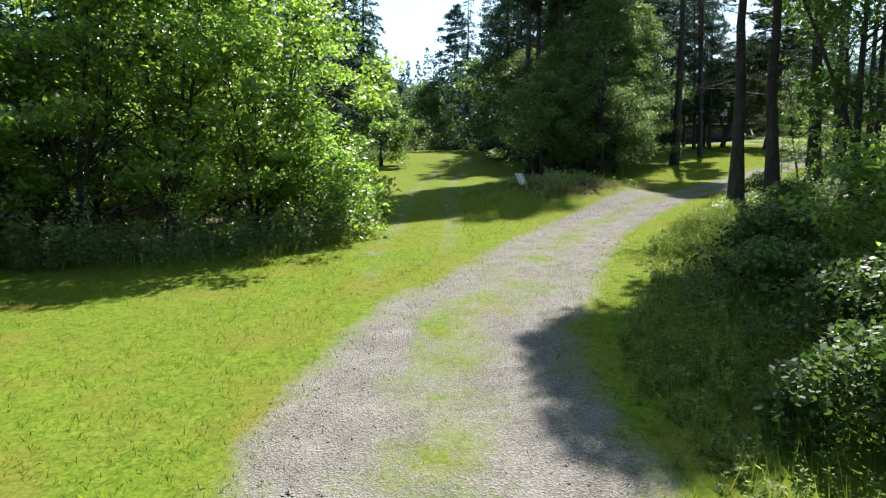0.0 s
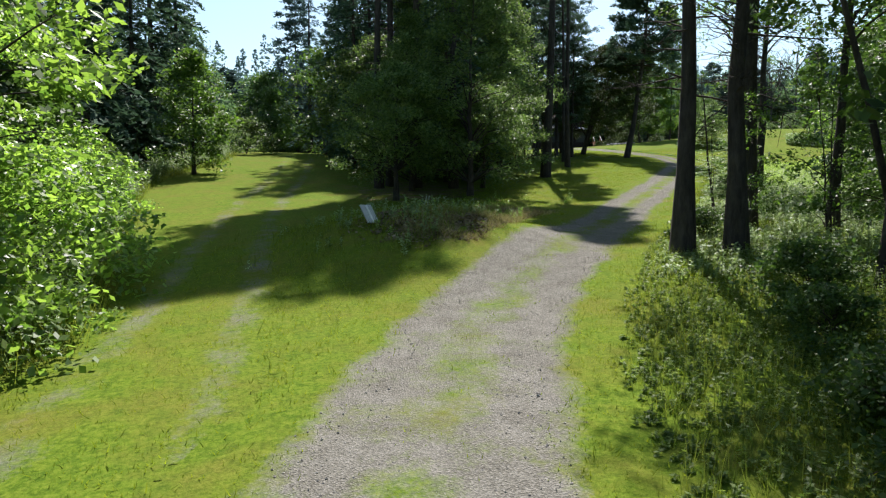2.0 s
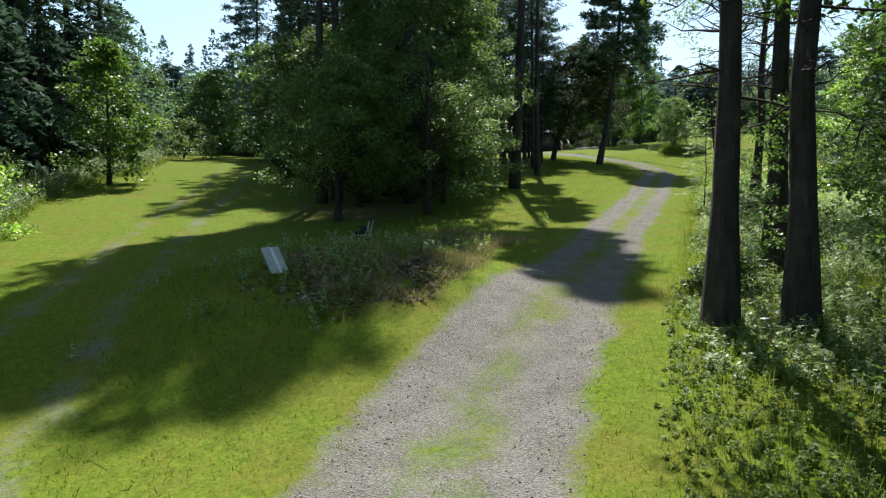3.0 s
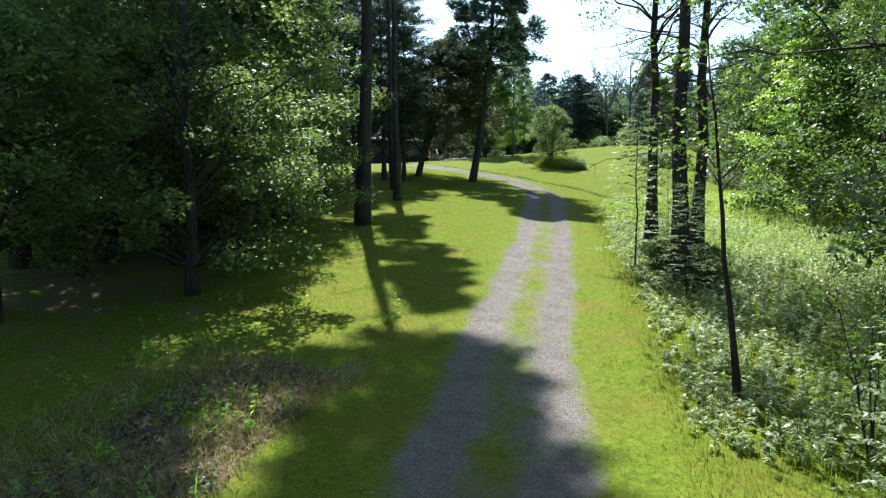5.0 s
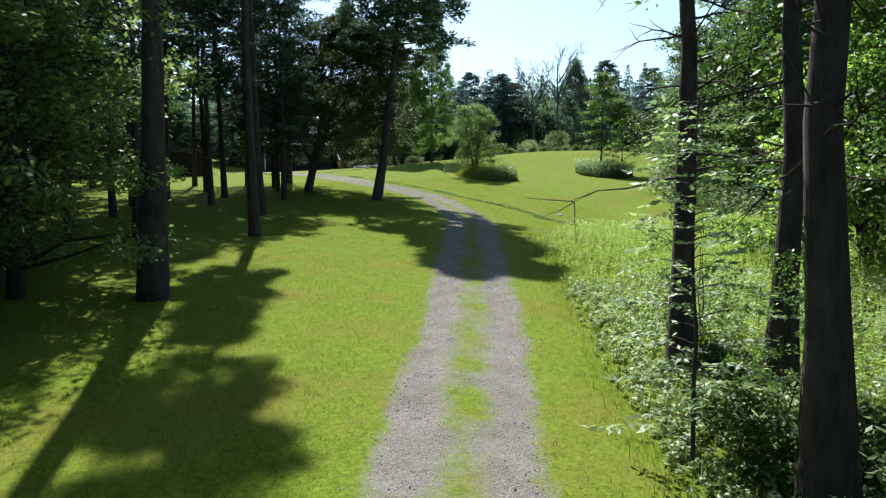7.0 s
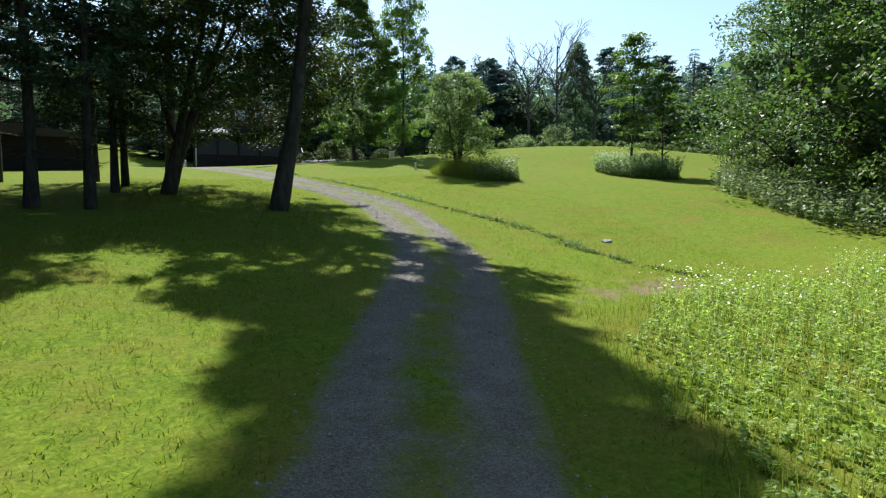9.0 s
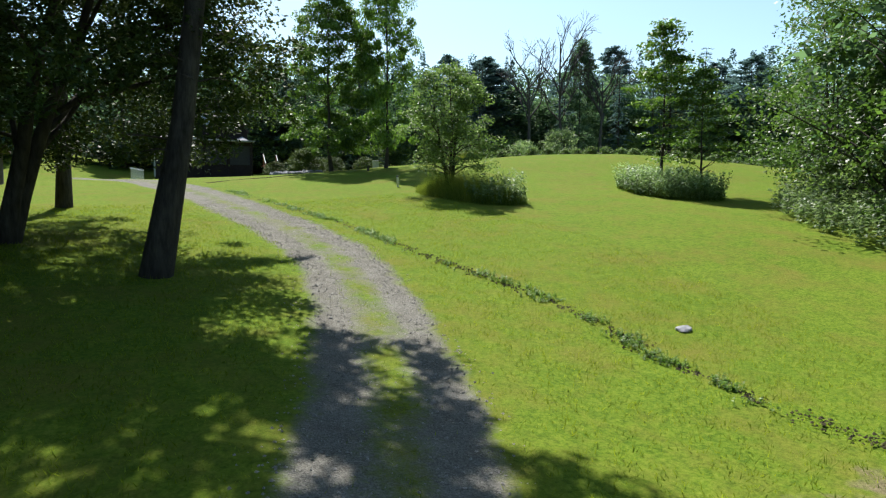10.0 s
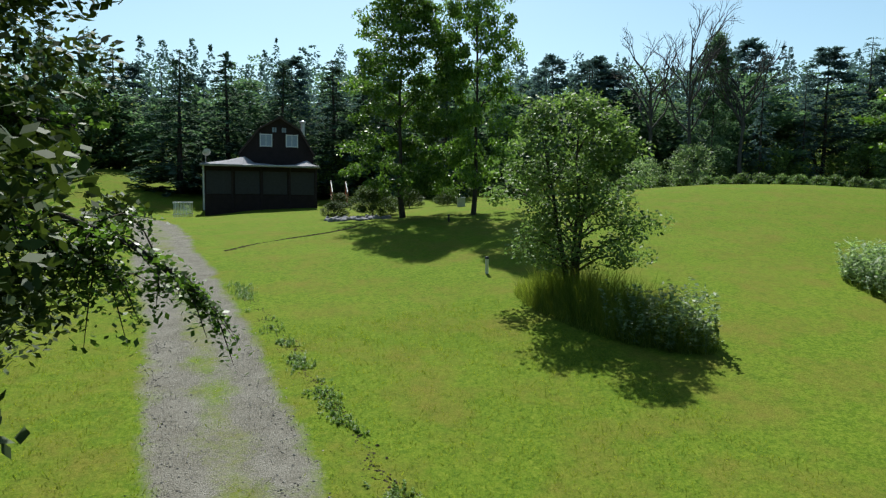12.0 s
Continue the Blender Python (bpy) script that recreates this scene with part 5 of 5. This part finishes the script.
for sy_ in (-0.22, 0.22):
    tv, tf = tube([(-0.45, sy_ * 0.4, 0.12), (0.05, sy_, 0.2), (0.3, sy_ * 1.1, 0.55), (0.38, sy_ * 1.15, 0.9)], [0.02] * 4, 8)
    hd = child("handle", mesh_np("handle", tv, tf, GREYBOX, True), barrow, "grey wooden handle")
bm = bmesh.new()
bmesh.ops.create_cone(bm, cap_ends=True, segments=18, radius1=0.17, radius2=0.17, depth=0.08)
bmesh.ops.bevel(bm, geom=[e for e in bm.edges if abs(e.verts[0].co.z - e.verts[1].co.z) < 0.01], offset=0.025, segments=2, affect="EDGES")
bmesh.ops.transform(bm, matrix=pose(-0.5, 0, 0.18, 70, 0, 10), verts=bm.verts)
part("wheel", bm, STONE_DARK, barrow, "grey rubber wheel")
for x, y, k in [(6.95, 27.1, 71), (5.2, 29.1, 72), (4.7, 26.6, 73)]:
    rock("boulder", x, y, 0.14, 0.11, 0.09, STONE, "grey stone lying in the leaf litter", "stones on the bank", k)
x, y = 53.8, 91.1
box = thing("utility_box", "small pale utility box standing under the trees", "box", at=(x, y, h1(x, y)), turn=-20)
part("body", box_bm(0, 0, 0.25, 0.45, 0.35, 0.55, 0.02), GREYBOX, box)
part("lid", box_bm(0, 0, 0.55, 0.5, 0.4, 0.06, 0.015), GREYBOX, box)
x, y = 49.1, 84.1
pst = thing("stake", "short dark wooden stake in the lawn", "stake", at=(x, y, h1(x, y)))
part("post", box_bm(0, 0, 0.12, 0.09, 0.09, 0.4, 0.012), BARK, pst)

# ---- house ----
HOUSE = thing("house", "dark brown cabin with grey porch roof and gambrel upper storey", "house", at=(44.7, 105.2, 8.6), turn=-12.5)
part("wall", box_bm(0.1, 3.2, 1.6, 8.0, 5.6, 4.4, 0.02), SIDING, HOUSE)
for px in (-3.92, -1.95, 0.1, 2.15, 4.1):
    part("post", box_bm(px, -0.15, 2.2, 0.12, 0.12, 3.3, 0.01), GREYBOX if px < -3 else SIDING, HOUSE)
part("fascia", box_bm(0.1, -0.52, 3.82, 8.5, 0.05, 0.12, 0.01), GREYBOX, HOUSE, "pale fascia board")
for k in range(4):
    part("screen", box_bm(-2.9 + 2.0 * k, 0.36, 2.6, 1.75, 0.05, 1.7, 0.01), DARK, HOUSE, "dark porch screen")
front = [(-4.15, 3.9), (-2.9, 3.9), (-1.3, 3.88), (-0.4, 3.84), (1.3, 3.82), (2.6, 3.84), (3.4, 3.88), (4.35, 3.9)]
ridge = [(-3.6, 4.05), (-2.4, 4.3), (-1.1, 4.62), (-0.4, 4.16), (1.3, 4.02), (2.6, 4.08), (3.5, 4.42), (4.2, 4.05)]
bm = bmesh.new()
rows_ = [[bm.verts.new((x, -0.55, z)) for x, z in front], [bm.verts.new((x, 1.6, z)) for x, z in ridge], [bm.verts.new((x, 4.2, max(3.9, z - 0.35))) for x, z in ridge], [bm.verts.new((x, 4.2, 3.78)) for x, z in front], [bm.verts.new((x, -0.55, 3.78)) for x, z in front]]
for a, b in zip(rows_, rows_[1:] + rows_[:1]):
    for k in range(len(a) - 1):
        bm.faces.new((a[k], a[k + 1], b[k + 1], b[k]))
for k in (0, -1):
    bm.faces.new([r_[k] for r_ in rows_])
bmesh.ops.recalc_face_normals(bm, faces=bm.faces)
part("porch_roof", bm, SHINGLE, HOUSE, "light grey shingled porch roof")
GAB = [(-1.5, 3.9), (4.1, 3.9), (4.05, 4.9), (3.0, 6.75), (1.5, 7.65), (0.0, 6.75), (-1.45, 4.9)]
part("gable", prism_bm(GAB, 2.4, 8.2), SIDING, HOUSE)
for (xa, za), (xb, zb) in zip(GAB[2:], GAB[3:]):
    d = Vector((xb - xa, zb - za)).normalized()
    nx, nz = d.y * 0.12, -d.x * 0.12
    nx, nz = (nx, nz) if (nx * (xa + xb - 3.0) + nz) > 0 else (-nx, -nz)
    e = d * 0.06
    part("roof", prism_bm([(xa - e.x, za - e.y), (xb + e.x, zb + e.y), (xb + e.x + nx, zb + e.y + nz), (xa - e.x + nx, za - e.y + nz)], 2.05, 8.4), SHINGLE_BROWN, HOUSE, "brown shingled roof slope")
for wx0, wx1, wz0, wz1 in [(0.05, 0.92, 5.5, 6.4), (2.0, 2.87, 5.5, 6.4), (0.92, 1.3, 6.55, 6.98), (1.65, 2.03, 6.55, 6.98)]:
    cx, cz, w, h = (wx0 + wx1) / 2, (wz0 + wz1) / 2, wx1 - wx0, wz1 - wz0
    win = part("window", box_bm(cx, 2.39, cz, w, 0.04, h, 0.004), CURTAIN, HOUSE, "window with pale drawn curtain")
    for fx, fz, sx, sz in [(cx - w / 2, cz, 0.06, h + 0.12), (cx + w / 2, cz, 0.06, h + 0.12), (cx, cz - h / 2, w, 0.06), (cx, cz + h / 2, w, 0.06), (cx, cz, 0.035, h)]:
        part("frame", box_bm(fx, 2.355, fz, sx, 0.05, sz, 0.006), WHITE if w > 0.5 else SIDING, win)
tv, tf = tube([(3.35, 3.6, 4.5), (3.35, 3.6, 6.0), (3.35, 3.6, 7.5)], [0.16, 0.16, 0.16], 12)
ch = child("chimney", mesh_np("chimney", tv, tf, METAL, True), HOUSE, "galvanised stove pipe")
tv, tf = tube([(3.35, 3.6, 7.5), (3.35, 3.6, 7.52), (3.35, 3.6, 7.62), (3.35, 3.6, 7.72)], [0.17, 0.27, 0.25, 0.03], 12)
child("cap", mesh_np("cap", tv, tf, METAL, True), ch)
tv, tf = tube([(-3.8, 0.6, 4.0), (-3.8, 0.6, 4.5), (-3.7, 0.4, 4.7)], [0.025, 0.025, 0.025], 6)
ds = child("dish_mast", mesh_np("dish_mast", tv, tf, METAL, True), HOUSE)
bm = bmesh.new()
bmesh.ops.create_uvsphere(bm, u_segments=14, v_segments=8, radius=0.42)
bmesh.ops.delete(bm, geom=[v for v in bm.verts if v.co.z > -0.25], context="VERTS")
bmesh.ops.transform(bm, matrix=pose(-3.7, 0.15, 4.75, -60, 0, 20) @ Matrix.Translation((0, 0, 0.3)), verts=bm.verts)
bmesh.ops.solidify(bm, geom=bm.faces[:], thickness=0.015)
part("dish", bm, GREYBOX, ds, "grey satellite dish")

stair = thing("stairs", "red-stained wooden steps with pale handrails beside the cabin", "stairs", at=(50.6, 104.4, h1(50.6, 104.4)), turn=-12.5)
for k in range(5):
    part("step", box_bm(0, 0.9 - 0.27 * k, 0.95 - 0.19 * k, 1.1, 0.28, 0.05, 0.006), REDWOOD, stair)
for sx in (-0.58, 0.58):
    part("stringer", box_bm(sx, 0.35, 0.55, 0.05, 1.65, 0.26, 0.006, Euler((radians(35), 0, 0)).to_matrix().to_4x4()), REDWOOD, stair)
    part("handrail", box_bm(sx, 0.35, 1.5, 0.07, 1.7, 0.09, 0.008, Euler((radians(35), 0, 0)).to_matrix().to_4x4()), GREYBOX, stair, "pale handrail")
    for py, pz in ((1.0, 0.95), (-0.3, 0.1)):
        part("post", box_bm(sx, py, pz + 0.5, 0.09, 0.09, 1.1, 0.008), REDWOOD, stair)
part("landing", box_bm(0, 1.75, 0.98, 1.3, 1.4, 0.06, 0.006), REDWOOD, stair)

fence = thing("fence", "white-topped wooden balustrade beside the cabin", "fence", at=(38.6, 104.0, h1(38.6, 104.0)), turn=62)
part("rail", box_bm(1.7, 0, 1.0, 3.6, 0.06, 0.07, 0.008), WHITE, fence)
part("rail", box_bm(1.7, 0, 0.2, 3.6, 0.05, 0.06, 0.008), WHITE, fence)
for k in range(13):
    part("baluster", box_bm(0.1 + 0.27 * k, 0, 0.55, 0.06, 0.04, 1.1, 0.006), WHITE, fence)

shed = thing("shed", "low dark open shed under the trees", "shed", at=(24.0, 92.0, h1(24, 92) - 0.2), turn=-5)
part("wall", box_bm(0, 0, 1.2, 11, 4.5, 2.4, 0.02), SIDING, shed)
part("roof", prism_bm([(-5.9, 2.35), (5.9, 2.35), (5.9, 2.5), (0, 3.4), (-5.9, 2.5)], -2.7, 2.7), SHINGLE_BROWN, shed)
for k in range(5):
    part("post", box_bm(-5.2 + 2.6 * k, -2.32, 1.2, 0.16, 0.12, 2.4, 0.01), SIDING, shed)
